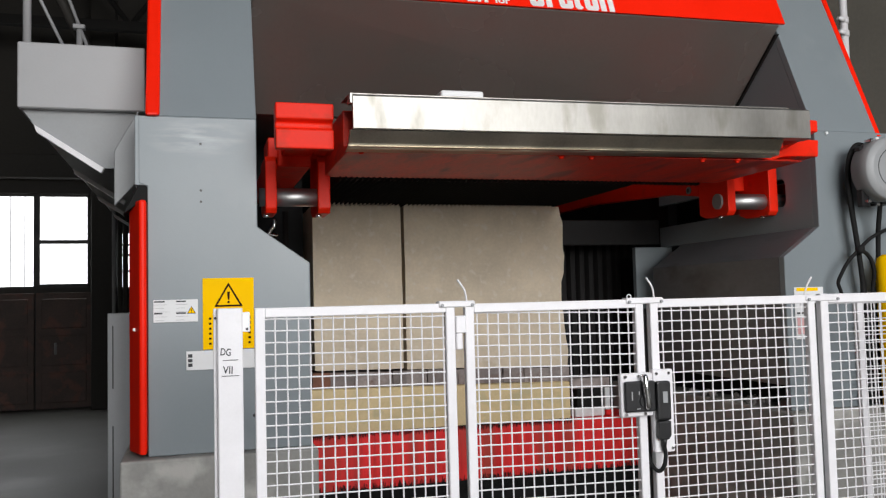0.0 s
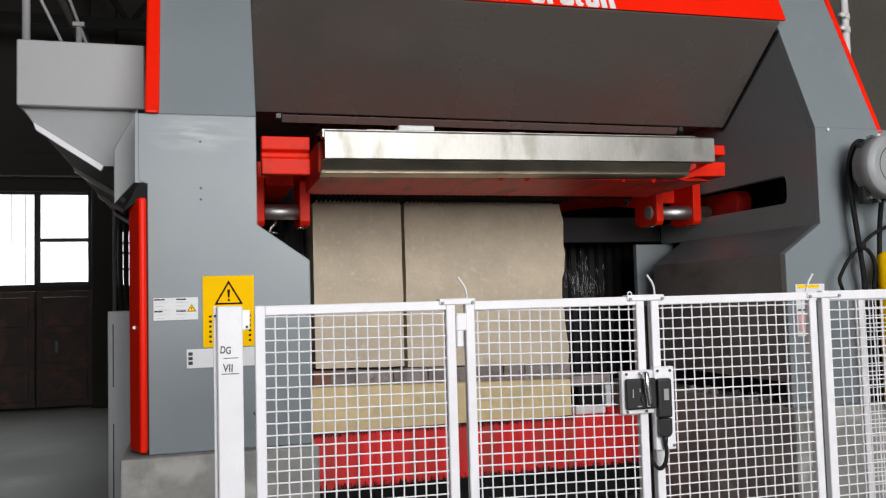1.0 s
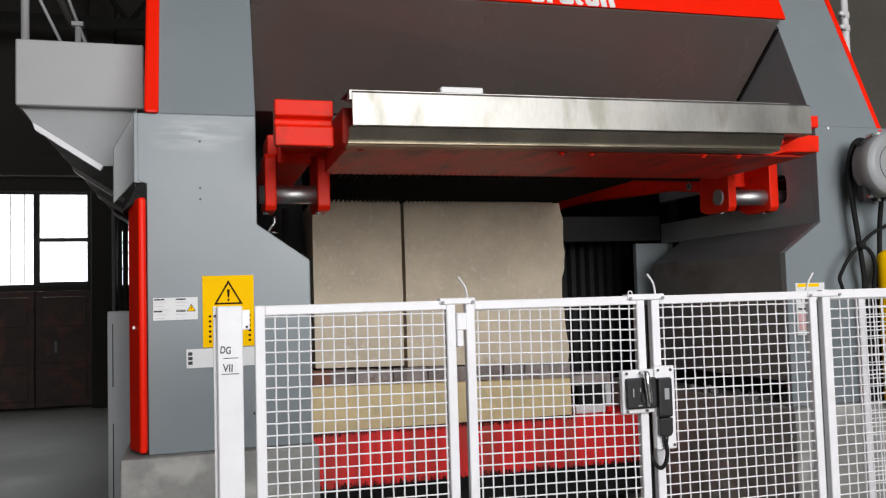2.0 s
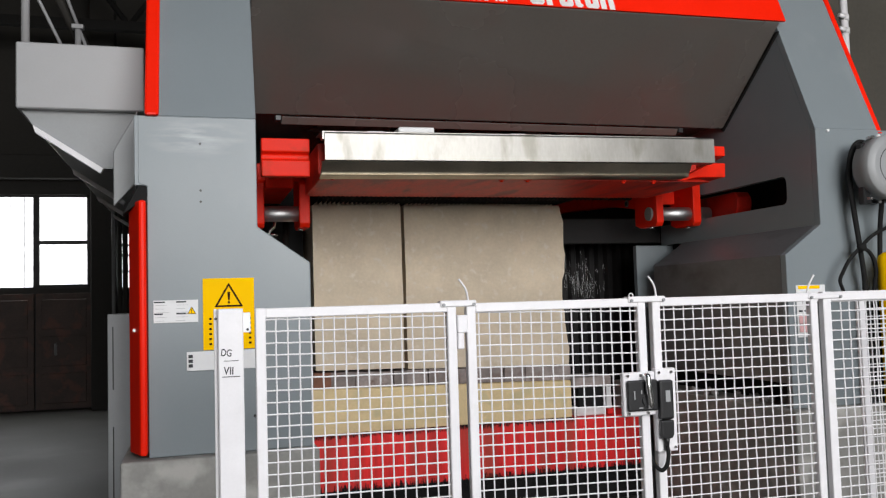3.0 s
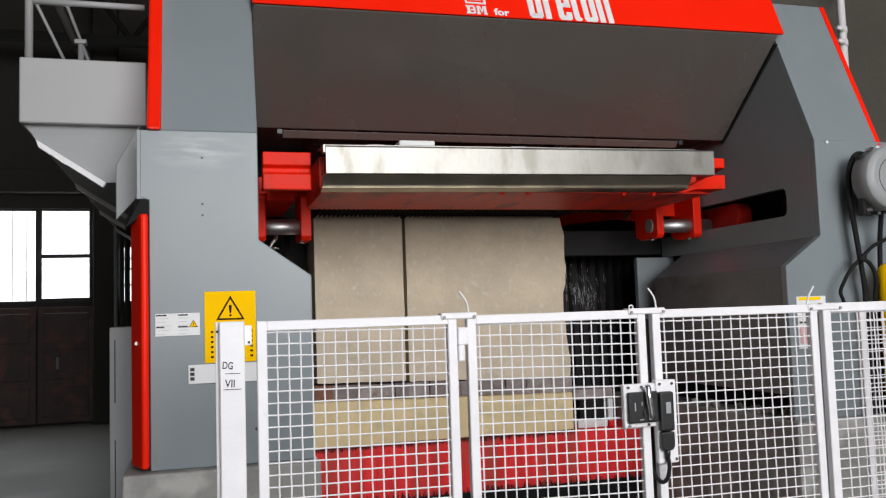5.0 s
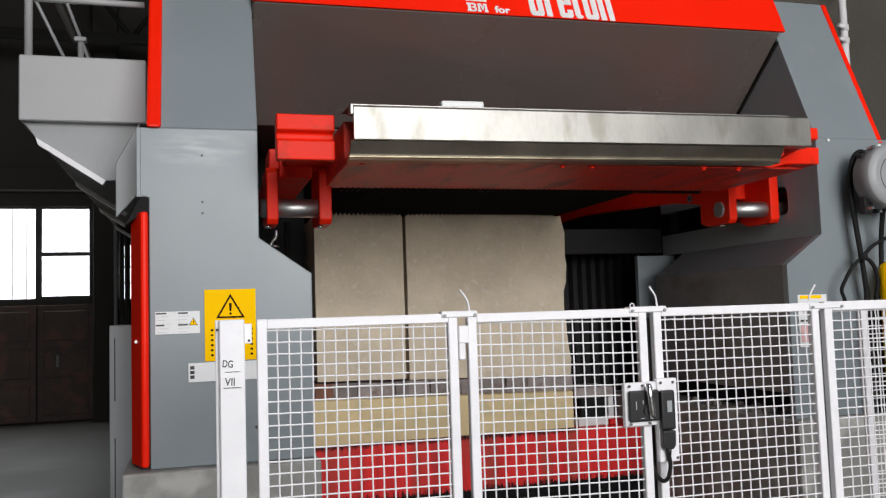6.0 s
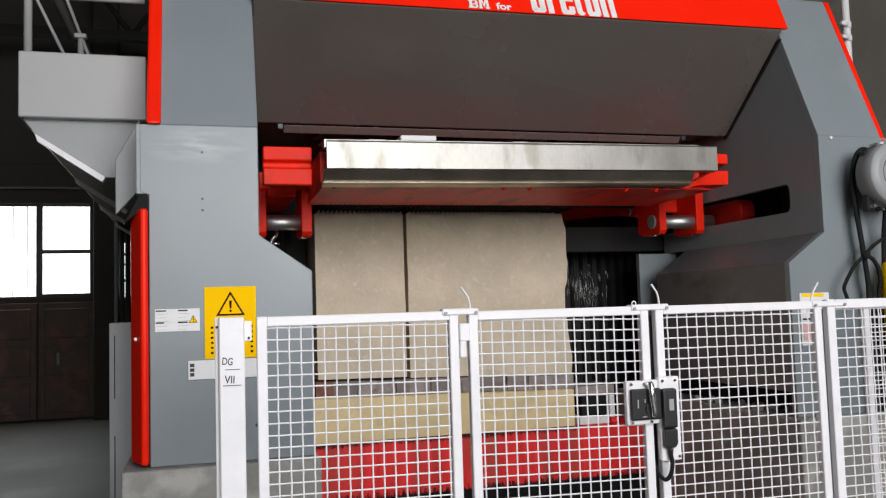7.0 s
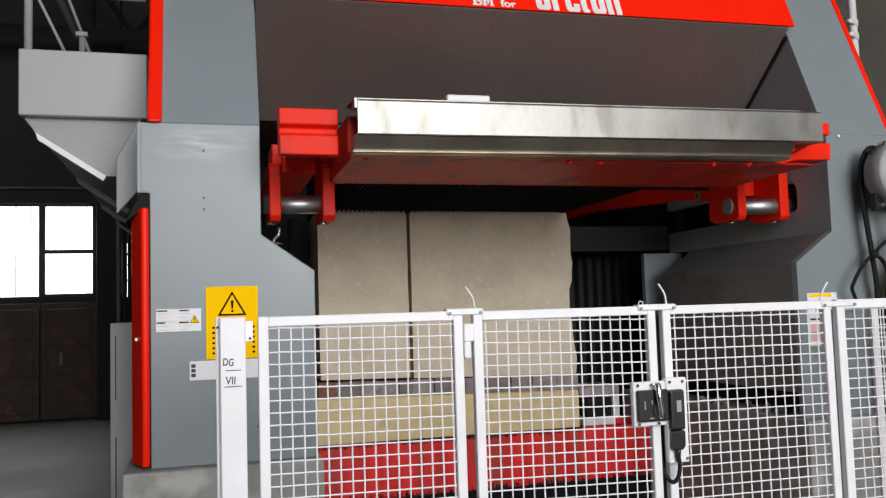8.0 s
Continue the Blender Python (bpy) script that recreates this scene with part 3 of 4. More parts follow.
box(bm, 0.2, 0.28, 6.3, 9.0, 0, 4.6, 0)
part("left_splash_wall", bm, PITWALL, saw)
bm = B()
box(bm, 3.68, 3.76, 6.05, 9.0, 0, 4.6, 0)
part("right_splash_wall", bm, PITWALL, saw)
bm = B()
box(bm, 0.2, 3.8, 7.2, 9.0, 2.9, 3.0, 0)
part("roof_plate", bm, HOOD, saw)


def stone_piece(x0, x1, y0, y1, z0, z1, seed, amp, calm=0.0, flare=0.0):
    """A sawn block with a plane top and a rough, slightly wavy outline."""
    bm = B()
    t = bmesh.new()
    bmesh.ops.create_cube(t, size=1)
    bmesh.ops.subdivide_edges(t, edges=t.edges, cuts=18, use_grid_fill=True)
    for v in t.verts:
        p = Vector((x0 + (v.co.x + 0.5) * (x1 - x0), y0 + (v.co.y + 0.5) * (y1 - y0), z0 + (v.co.z + 0.5) * (z1 - z0)))
        n = noise.noise_vector(p * 4 + Vector((seed, 0, 0)))
        n2 = noise.noise_vector(p * 13 + Vector((seed, 5, 0)))
        s = max(0.06, min(1.0, (v.co.x + 0.5) * 1.6 - 0.6)) if calm else 1.0
        edge = Vector((amp * s, amp * 0.3, 0.004))
        p.x += flare * max(0.0, v.co.x) * (0.5 - v.co.z)
        p += Vector((n.x * edge.x, n.y * edge.y, n.z * edge.z)) + Vector((n2.x * edge.x, n2.y * edge.y, n2.z * edge.z)) * 0.35
        v.co = p
    return tip(merge(bm, t)) if z1 > 2 else merge(bm, t)


def tip(bm):
    """The bed and the foot of its load lie a little out of level."""
    for v in bm.verts:
        f = max(0.0, min((v.co.z - 0.735) / 0.3, 1.0, (2.2 - v.co.z) / 0.8))
        v.co.z += 0.02 * (1.75 - v.co.x) * f
    return bm


def sawn_top(block_ob, x0, x1):
    """Upright slab ends left between the saw kerfs along the top of a block."""
    n = int((x1 - x0) / PITCH)
    for i in range(n):
        x = x0 + (x1 - x0) * (i + 0.5) / n
        fin = B()
        box(fin, x - 0.0115, x + 0.0115, 6.004, 8.39, 2.33, 2.388 + 0.006 * noise.noise(Vector((x * 30, 0, 0))), 0)
        part("slab_end", fin, STONE, block_ob)


PITCH = 0.0318


def block():
    a = whole("stone_block", stone_piece(0.79, 1.434, 6.0, 8.4, 1.165, 2.355, 1.0, 0.004), STONE, "pale beige limestone block being sawn, narrower piece", "stone block", "blocks on the trolley")
    sawn_top(a, 0.80, 1.43)
    b = whole("stone_block", stone_piece(1.459, 2.695, 6.0, 8.4, 1.155, 2.355, 7.0, 0.04, 1.0, 0.06), STONE, "pale beige limestone block being sawn, wider piece", "stone block", "blocks on the trolley")
    sawn_top(b, 1.465, 2.64)


block()


def trolley():
    t = thing("block_trolley", (1.9, 7.2, 0), "red block trolley with a cream beam under the stone", "trolley")
    bm = B()
    box(bm, 0.74, 2.72, 5.96, 8.5, 0.735, 1.035, 0.008)
    tip(bm)
    part("cream_beam", bm, CREAM, t, "dirty cream painted bed beam")
    bm = B()
    box(bm, 0.70, 3.30, 5.94, 8.6, 0.345, 0.733, 0.006)
    part("body", bm, REDBASE, t, "wet red painted side")
    bm = B()
    box(bm, 0.70, 3.30, 5.99, 8.6, 0.10, 0.343, 0.006)
    part("skirt", bm, RUBBER, t)
    rnd = random.Random(4)
    bm = B()
    for i in range(520):
        x = 0.7 + 2.6 * i / 520
        l = 0.05 + 0.05 * rnd.random()
        tube(bm, [(x, 5.935, 0.347 + 0.045 * rnd.random() ** 2), (x + rnd.uniform(-.006, .006), 5.925, 0.35 - l)], 0.0025, 3, False)
    part("bristles", bm, RUBBER, t, "black brush bristles")["kind"] = "stuff"
    bm = B()
    for i in range(420):
        x = 0.72 + 2.0 * i / 420
        tube(bm, [(x, 5.93, 0.745), (x + rnd.uniform(-.006, .006), 5.925, 0.735 - 0.03 * rnd.random())], 0.0025, 3, False)
    part("bristles", bm, RUBBER, t, "black brush bristles")["kind"] = "stuff"
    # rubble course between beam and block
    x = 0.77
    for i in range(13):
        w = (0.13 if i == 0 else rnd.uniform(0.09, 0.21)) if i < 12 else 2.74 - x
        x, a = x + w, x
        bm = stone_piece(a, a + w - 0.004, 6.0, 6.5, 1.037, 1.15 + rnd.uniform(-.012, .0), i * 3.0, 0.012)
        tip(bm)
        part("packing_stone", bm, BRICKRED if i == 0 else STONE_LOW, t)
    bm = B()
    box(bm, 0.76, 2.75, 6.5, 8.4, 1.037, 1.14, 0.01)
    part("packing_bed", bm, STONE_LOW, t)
    # small parts stacked on the trolley end
    # The black middle block stands in for the shaded recess.
    for x0, x1, z0, z1, m, lab in ((2.77, 3.02, 0.736, 0.80, PAPER, "pale grey base plate"), (2.79, 3.0, 0.801, 0.95, RUBBER, "black block as the clamp's dark recess"),
                                   (2.74, 3.07, 0.951, 1.03, STONE_LOW, "muddy top plate"), (3.025, 3.07, 0.78, 0.95, PAPER, "pale upright")):
        bm = B()
        box(bm, x0, x1, 5.99, 6.3, z0, z1, 0.006)
        part("end_clamp", bm, m, t, lab)
    bm = B()
    box(bm, 3.03, 3.09, 5.985, 6.3, 0.736, 0.779, 0.006)
    part("red_lug", bm, REDBASE, t)


trolley()

# Black plates added for the shade behind the left pivot lugs.
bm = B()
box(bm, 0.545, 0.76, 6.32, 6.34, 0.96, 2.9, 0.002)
part("shade_plate", bm, RUBBER, saw, "black plate added as the dark behind the pivot lugs")
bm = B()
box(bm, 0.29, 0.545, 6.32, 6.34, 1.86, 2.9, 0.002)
part("shade_plate", bm, RUBBER, saw)
# fittings behind the left column opening and pipes at the hall end
bm = B()
tube(bm, [(0.59, 5.9, 1.2), (0.59, 5.9, 2.3)], 0.022, 12)
part("guide_rod", bm, BLADE, saw)
bm = B()
tube(bm, curve_points([(0.46, 5.85, 2.10), (0.48, 5.84, 2.16), (0.505, 5.84, 2.19), (0.51, 5.84, 2.24)], 5), 0.013, 8)
tube(bm, [(0.475, 5.84, 2.13), (0.53, 5.84, 2.13)], 0.009, 8)
part("hose_fitting", bm, CHROME, saw, "bright hose fitting")
for x, r in ((-0.93, 0.02), (-0.86, 0.025), (-0.80, 0.03)):
    bm = B()
    tube(bm, [(x, 10.5, 0), (x, 10.5, 4.6)], r, 10)
    whole("downpipe", bm, TRUSS if r == 0.02 else DARKWALL, "thin steel pipe standing in the shadow of the hall", "pipe", "hall pipes")

# ---- moving blade frame ----
frame_saw = thing("blade_frame", (1.95, 5.0, 2.3), "red reciprocating blade frame with a stainless splash tray", "blade frame")


def blade_frame():
    F = frame_saw
    # header beam
    bm = B()
    solid(bm, [(4.675, 2.356), (4.83, 2.40), (4.83, 2.575), (5.45, 2.575), (5.48, 2.35)], "x", 0.672, 3.16, 0.004)
    part("header_beam", bm, REDWET, F, "wet streaked red header beam")
    bm = B()
    box(bm, 0.60, 0.69, 5.2, 5.43, 2.46, 2.565, 0.004)
    part("beam_web", bm, RED, F)
    for s, (x0, x1) in (("left_end", (0.347, 0.615)),):
        bm = B()
        solid(bm, [(4.735, 2.368), (4.735, 2.458), (4.77, 2.47), (4.77, 2.495), (4.735, 2.507), (4.735, 2.582), (4.83, 2.582), (4.83, 2.42), (4.79, 2.368)], "x", x0, x1, 0.006, 2)
        part("end_block", bm, RED, F)
        bm = B()
        box(bm, 0.44, 0.60, 4.83, 5.75, 2.46, 2.57, 0.006)
        part("end_arm", bm, RED, F)
        bm = B()
        box(bm, 0.37, 0.69, 5.47, 5.74, 2.445, 2.56, 0.006)
        part("lug_bridge", bm, RED, F)
    bm = B()
    solid(bm, [(4.95, 2.40), (4.95, 2.57), (5.66, 2.57), (5.66, 2.47), (5.2, 2.40)], "x", 3.05, 3.203, 0.006)
    part("end_block", bm, RED, F)
    bm = B()
    solid(bm, [(3.05, 4.735), (3.315, 4.735), (3.40, 5.0), (3.545, 5.3), (3.545, 5.66), (3.05, 5.66)], "z", 2.535, 2.60, 0.006, 2)
    part("upper_flange", bm, RED, F)
    bm = B()
    solid(bm, [(2.94, 2.375), (3.08, 2.43), (3.18, 2.474), (3.24, 2.489), (3.315, 2.489), (3.31, 2.396), (3.10, 2.394), (3.0, 2.37)], "y", 4.735, 5.1, 0.006, 2)
    part("lower_flange", bm, RED, F)
    # lugs
    for x0, x1 in ((0.352, 0.412), (0.632, 0.70), (3.205, 3.262), (3.51, 3.575)):
        bm = B()
        top = 2.455 if x1 < 1 else 2.52
        solid(bm, [(5.46, top), (5.43, top - 0.03), (5.43, 2.285), (5.43, 2.17), (5.455, 2.145), (5.68, 2.145), (5.75, 2.17), (5.75, top)], "x", x0, x1, 0.006, 2)
        lug = part("lug", bm, RED, F)
        bm = B()
        tube(bm, [((x0 + x1) / 2 - 0.02, 5.52, 2.147), ((x0 + x1) / 2 - 0.02, 5.52, 2.13)], 0.016, 6)
        part("grease_nut", bm, CHROME, lug)
    for x0, x1 in ((0.325, 0.69), (3.21, 3.68)):
        bm = B()
        tube(bm, [(x0, 5.50, 2.237), (x1, 5.50, 2.237)], 0.05, 28)
        part("pivot_pin", bm, PIN, F, "ground steel pivot pin")
    for x in (3.196,):
        bm = B()
        tube(bm, [(x - 0.006, 5.53, 2.24), (x + 0.02, 5.53, 2.24)], 0.05, 20)
        part("pin_cap", bm, TRUSS, F)
    bm = B()
    tube(bm, [(3.196, 5.86, 2.355), (3.206, 5.86, 2.355)], 0.026, 16)
    boss = part("bolt_boss", bm, TRUSS, F)
    bm = B()
    tube(bm, [(3.193, 5.86, 2.355), (3.197, 5.86, 2.355)], 0.014, 12)
    part("socket", bm, INK, boss)
    for x0, x1 in ((3.263, 3.509),):
        bm = B()
        box(bm, x0, x1, 5.68, 5.74, 2.33, 2.55, 0.004)
        part("lug_web", bm, RED, F)
    # crosshead beyond the slot, its darker red carrying the slot's shade
    bm = B()
    solid(bm, [(5.165, 2.25), (5.20, 2.20), (6.1, 2.20), (6.1, 2.365), (5.20, 2.365), (5.165, 2.32)], "x", 3.70, 3.82, 0.008)
    part("crosshead", bm, REDSHADE, F, "red crosshead with the slot's shade in its colour")
    # side rails and rear header
    for x0, x1 in ((0.42, 0.60), (3.204, 3.28)):
        bm = B()
        solid(bm, [(5.45, 2.40), (5.45, 2.56), (8.9, 2.56), (8.9, 2.40)] if x0 < 1 else [(5.752, 2.30), (5.752, 2.56), (8.9, 2.56), (8.9, 2.43), (7.4, 2.43), (6.13, 2.36)], "x", x0, x1, 0.006)
        part("side_rail", bm, RED, F)
    bm = B()
    box(bm, 0.62, 3.16, 8.4, 8.8, 2.36, 2.56, 0.006)
    part("rear_header", bm, RED, F)
    # stainless tray, rising a little towards the motor side
    def lift(bm):
        for v in bm.verts:
            v.co.z += 0.010 * (v.co.x - 1.9)

    bm = B()
    solid(bm, [(4.55, 2.445), (4.55, 2.592), (4.558, 2.6), (4.72, 2.6), (4.72, 2.59), (4.566, 2.585), (4.566, 2.455), (4.61, 2.448), (4.61, 2.44)], "x", 0.672, 3.112, 0.0015)
    lift(bm)
    tray = part("splash_tray", bm, STEEL, F, "brushed stainless steel splash tray")
    bm = B()
    solid(bm, [(4.568, 2.44), (4.608, 2.388), (4.615, 2.365), (4.66, 2.362), (4.66, 2.375), (4.635, 2.388), (4.59, 2.443)], "x", 0.66, 2.96, 0.0015)
    lift(bm)
    part("tray_channel", bm, DULL, tray)
    bm = B()
    solid(bm, [(4.60, 2.372), (4.605, 2.379), (4.66, 2.362), (4.66, 2.355)], "x", 0.655, 2.94, 0.001)
    lift(bm)
    part("drip_lip", bm, DULL, tray)
    bm = B()
    solid(bm, [(4.558, 2.6), (4.558, 2.606), (4.80, 2.62), (4.80, 2.614)], "x", 0.66, 2.99, 0.001)
    lift(bm)
    part("tray_top", bm, STEEL, tray)
    bm = B()
    box(bm, 0.66, 0.672, 4.555, 4.61, 2.56, 2.606, 0.001)
    lift(bm)
    part("tray_tab", bm, STEEL, tray)
    bm = B()
    box(bm, 1.10, 1.31, 4.60, 4.75, 2.612, 2.645, 0.006)
    lift(bm)
    part("spray_box", bm, PAPER, tray)
    for x in (0.92, 1.78):
        bm = B()
        box(bm, x, x + 0.1, 4.62, 4.70, 2.61, 2.622, 0.004)
        lift(bm)
        part("hose_clip", bm, PAPER, tray)
    for x in (0.735, 1.745, 1.91, 2.55, 2.76):
        bm = B()
        tube(bm, [(x, 4.70, 2.366), (x, 4.70, 2.352)], 0.02, 12)
        tube(bm, [(x, 4.70, 2.352), (x, 4.70, 2.342)], 0.012, 6)
        part("bolt", bm, RED, F)
    # blade end clamps under the header
    bm = B()
    box(bm, -0.005, 0.005, 5.455, 5.50, 2.335, 2.352, 0)
    clamp = mesh_of("blade_clamp", bm, BLADE)
    for i in range(72):
        ob = new("blade_clamp", clamp)
        ob.parent = F
        ob.matrix_parent_inverse = Matrix.Translation(-F.location)
        ob.location = (0.76 + 0.0318 * i, 0, 0)
    # blades
    n = 60
    me = None
    for i in range(n):
        x = 0.80 + 0.0318 * i
        if me is None:
            bm = B()
            solid(bm, [(5.47, 2.362), (5.47, 2.47), (8.4, 2.47), (8.4, 2.362)], "x", -0.0025, 0.0025, 0)
            me = mesh_of("saw_blade", bm, BLADE)
        ob = new("saw_blade", me)
        ob.parent = F
        ob.matrix_parent_inverse = Matrix.Translation(-F.location)
        ob.location = (x, 0, 0)


blade_frame()


# ---- safety fence ----
YF = 3.0
ZT = 1.628


def wire_infill(bm, x0, x1, z0, z1, y, first, pitch, top, drop=0.0):
    n = int((x1 - first - 0.003) / pitch)
    m = int((top - z0) / 0.041)
    off = 0.0018
    for i in range(n + 1):
        x = first + pitch * i
        pts = [(x + (0.0007 if (k + i) % 2 else -0.0007), y + off * (1 if (k + i) % 2 else -1), z0 + (z1 - z0) * k / m) for k in range(m + 1)]
        tube(bm, pts, 0.0030, 5, False)
    for k in range(m + 1):
        z = top - 0.041 * k
        pts = [(x0 + (x1 - x0) * i / n, y - off * (1 if (k + i) % 2 else -1), z + drop * i / n + (0.0006 if (k + i) % 2 else -0.0006)) for i in range(n + 1)]
        tube(bm, pts, 0.0030, 5, False)


def fence_panel(x0, x1, wires, y=YF, zt=ZT, tubew=0.035, label="white painted steel safety fence panel with woven wire mesh"):
    p = thing("safety_fence", ((x0 + x1) / 2, y, 0), label, "fence", "safety fence panels")
    for a, b in ((x0, x0 + tubew), (x1 - tubew, x1)):
        bm = B()
        box(bm, a, b, y - 0.016, y + 0.016, 0, zt, 0.003)
        part("upright", bm, WHITE, p)
    for c in (zt - tubew, 0.12):
        bm = B()
        box(bm, x0 + tubew, x1 - tubew, y - 0.016, y + 0.016, c, c + tubew - 0.001, 0.003)
        part("rail", bm, WHITE, p)
    bm = B()
    wire_infill(bm, x0 + tubew, x1 - tubew, 0.12 + tubew, zt - tubew, y, *wires)
    part("wire_mesh", bm, WHITE, p)["kind"] = "stuff"
    return p


P1 = fence_panel(0.187, 0.912, (0.2573, 0.0408, 1.6027, -0.008), zt=1.643)
P2 = fence_panel(0.952, 1.692, (1.0024, 0.0419, 1.6035, -0.016), zt=1.639)
P3 = fence_panel(1.722, 2.503, (1.7816, 0.0441, 1.589, -0.004), zt=1.637)
P4 = fence_panel(2.532, 3.30, (2.632, 0.0435, 1.598), zt=1.640, tubew=0.040)
P5 = fence_panel(3.262, 4.2, (3.34, 0.042, 1.585), y=3.60)


def fence_post(x0, x1, y0, y1, zt, material, label):
    p = thing("steel_post", ((x0 + x1) / 2, (y0 + y1) / 2, 0), label, "fence post", "safety fence posts")
    bm = B()
    box(bm, x0, x1, y0, y1, 0.008, zt, 0.004)
    part("tube", bm, material, p)
    bm = B()
    box(bm, x0 - 0.03, x1 + 0.03, y0 - 0.03, y1 + 0.03, 0, 0.009, 0.002)
    part("foot_plate", bm, material, p)
    return p


post = fence_post(0.060, 0.144, 2.94, 3.03, 1.645, WHITE, "white painted square fence post with handwritten marking")
bm = B()
box(bm, 0.048, 0.0598, 2.965, 2.985, 0.05, 1.645, 0.002)
part("flange", bm, WHITE, post)
bm = B()
box(bm, 0.1445, 0.170, 2.975, 2.985, 1.562, 1.63, 0.002)
tab = part("joint_tab", bm, WHITE, post)
for x, y, z in ((0.160, 2.972, 1.572), (0.0545, 2.962, 1.612)):
    bm = B()
    tube(bm, [(x, y, z), (x, y + 0.004, z)], 0.0045, 10)
    part("screw", bm, INK, tab)
text_mesh("handwriting", "DG", 0.034, facing(0.068, 2.9385, 1.488) @ pose(0, 0, 0, 0, 0, -6), INK, post, "handwritten letters in black marker", 0.72, 0.0004)
text_mesh("handwriting", "VII", 0.036, facing(0.077, 2.9385, 1.426) @ pose(0, 0, 0, 0, 0, -3), INK, post, "handwritten letters in black marker", 0.85, 0.0004)
bm = B()
box(bm, 0.079, 0.128, 2.9375, 2.9395, 1.469, 1.4712, 0)
part("underline", bm, INK, post)
bm = B()
box(bm, 0.073, 0.131, 2.9375, 2.9395, 1.416, 1.4184, 0)
part("underline", bm, INK, post)
fence_post(1.70, 1.733, 3.03, 3.07, 1.60, BLACK, "black steel fence post behind the gate gap")
# Grey, not fence white: the post's shaded side is in its colour.
fence_post(2.513, 2.566, 3.02, 3.07, 1.60, MID, "steel fence post between two panels, shade in its grey colour")


def top_clip(x0, x1, z, tail, p):
    bm = B()
    box(bm, x0, x1, YF - 0.022, YF + 0.022, z - 0.012, z + 0.012, 0.004)
    c = part("top_clip", bm, WHITE, p)
    for x in (x0 + 0.012, x1 - 0.012):
        bm = B()
        tube(bm, [(x, YF - 0.03, z - 0.004), (x, YF - 0.02, z - 0.004)], 0.006, 8)
        part("screw", bm, MID, c)
    bm = B()
    a, lean = tail
    tube(bm, curve_points([(a, YF, z), (a - 0.012 * lean, YF - 0.01, z + 0.05), (a - 0.04 * lean, YF - 0.015, z + 0.09)], 5), 0.0042, 6)
    part("cable_tie", bm, WHITE, c)


top_clip(0.85, 0.99, 1.638, (0.965, 1), P1)
top_clip(1.615, 1.78, 1.632, (1.75, 1), P2)
top_clip(2.455, 2.625, 1.622, (2.46, -0.8), P3)

bm = B()
tube(bm, [(1.628 + 0.009 * math.cos(a), YF - 0.02, 1.648 + 0.009 * math.sin(a)) for a in [math.tau * i / 12 for i in range(13)]], 0.0025, 6)
part("tie_loop", bm, WHITE, P2)
# hinge blocks in the first gap
for z0, z1, x1 in ((1.53, 1.595, 0.953), (1.47, 1.53, 0.938)):
    bm = B()
    box(bm, 0.9125, x1, YF - 0.024, YF + 0.01, z0, z1, 0.004)
    part("hinge_knuckle", bm, WHITE, P1)


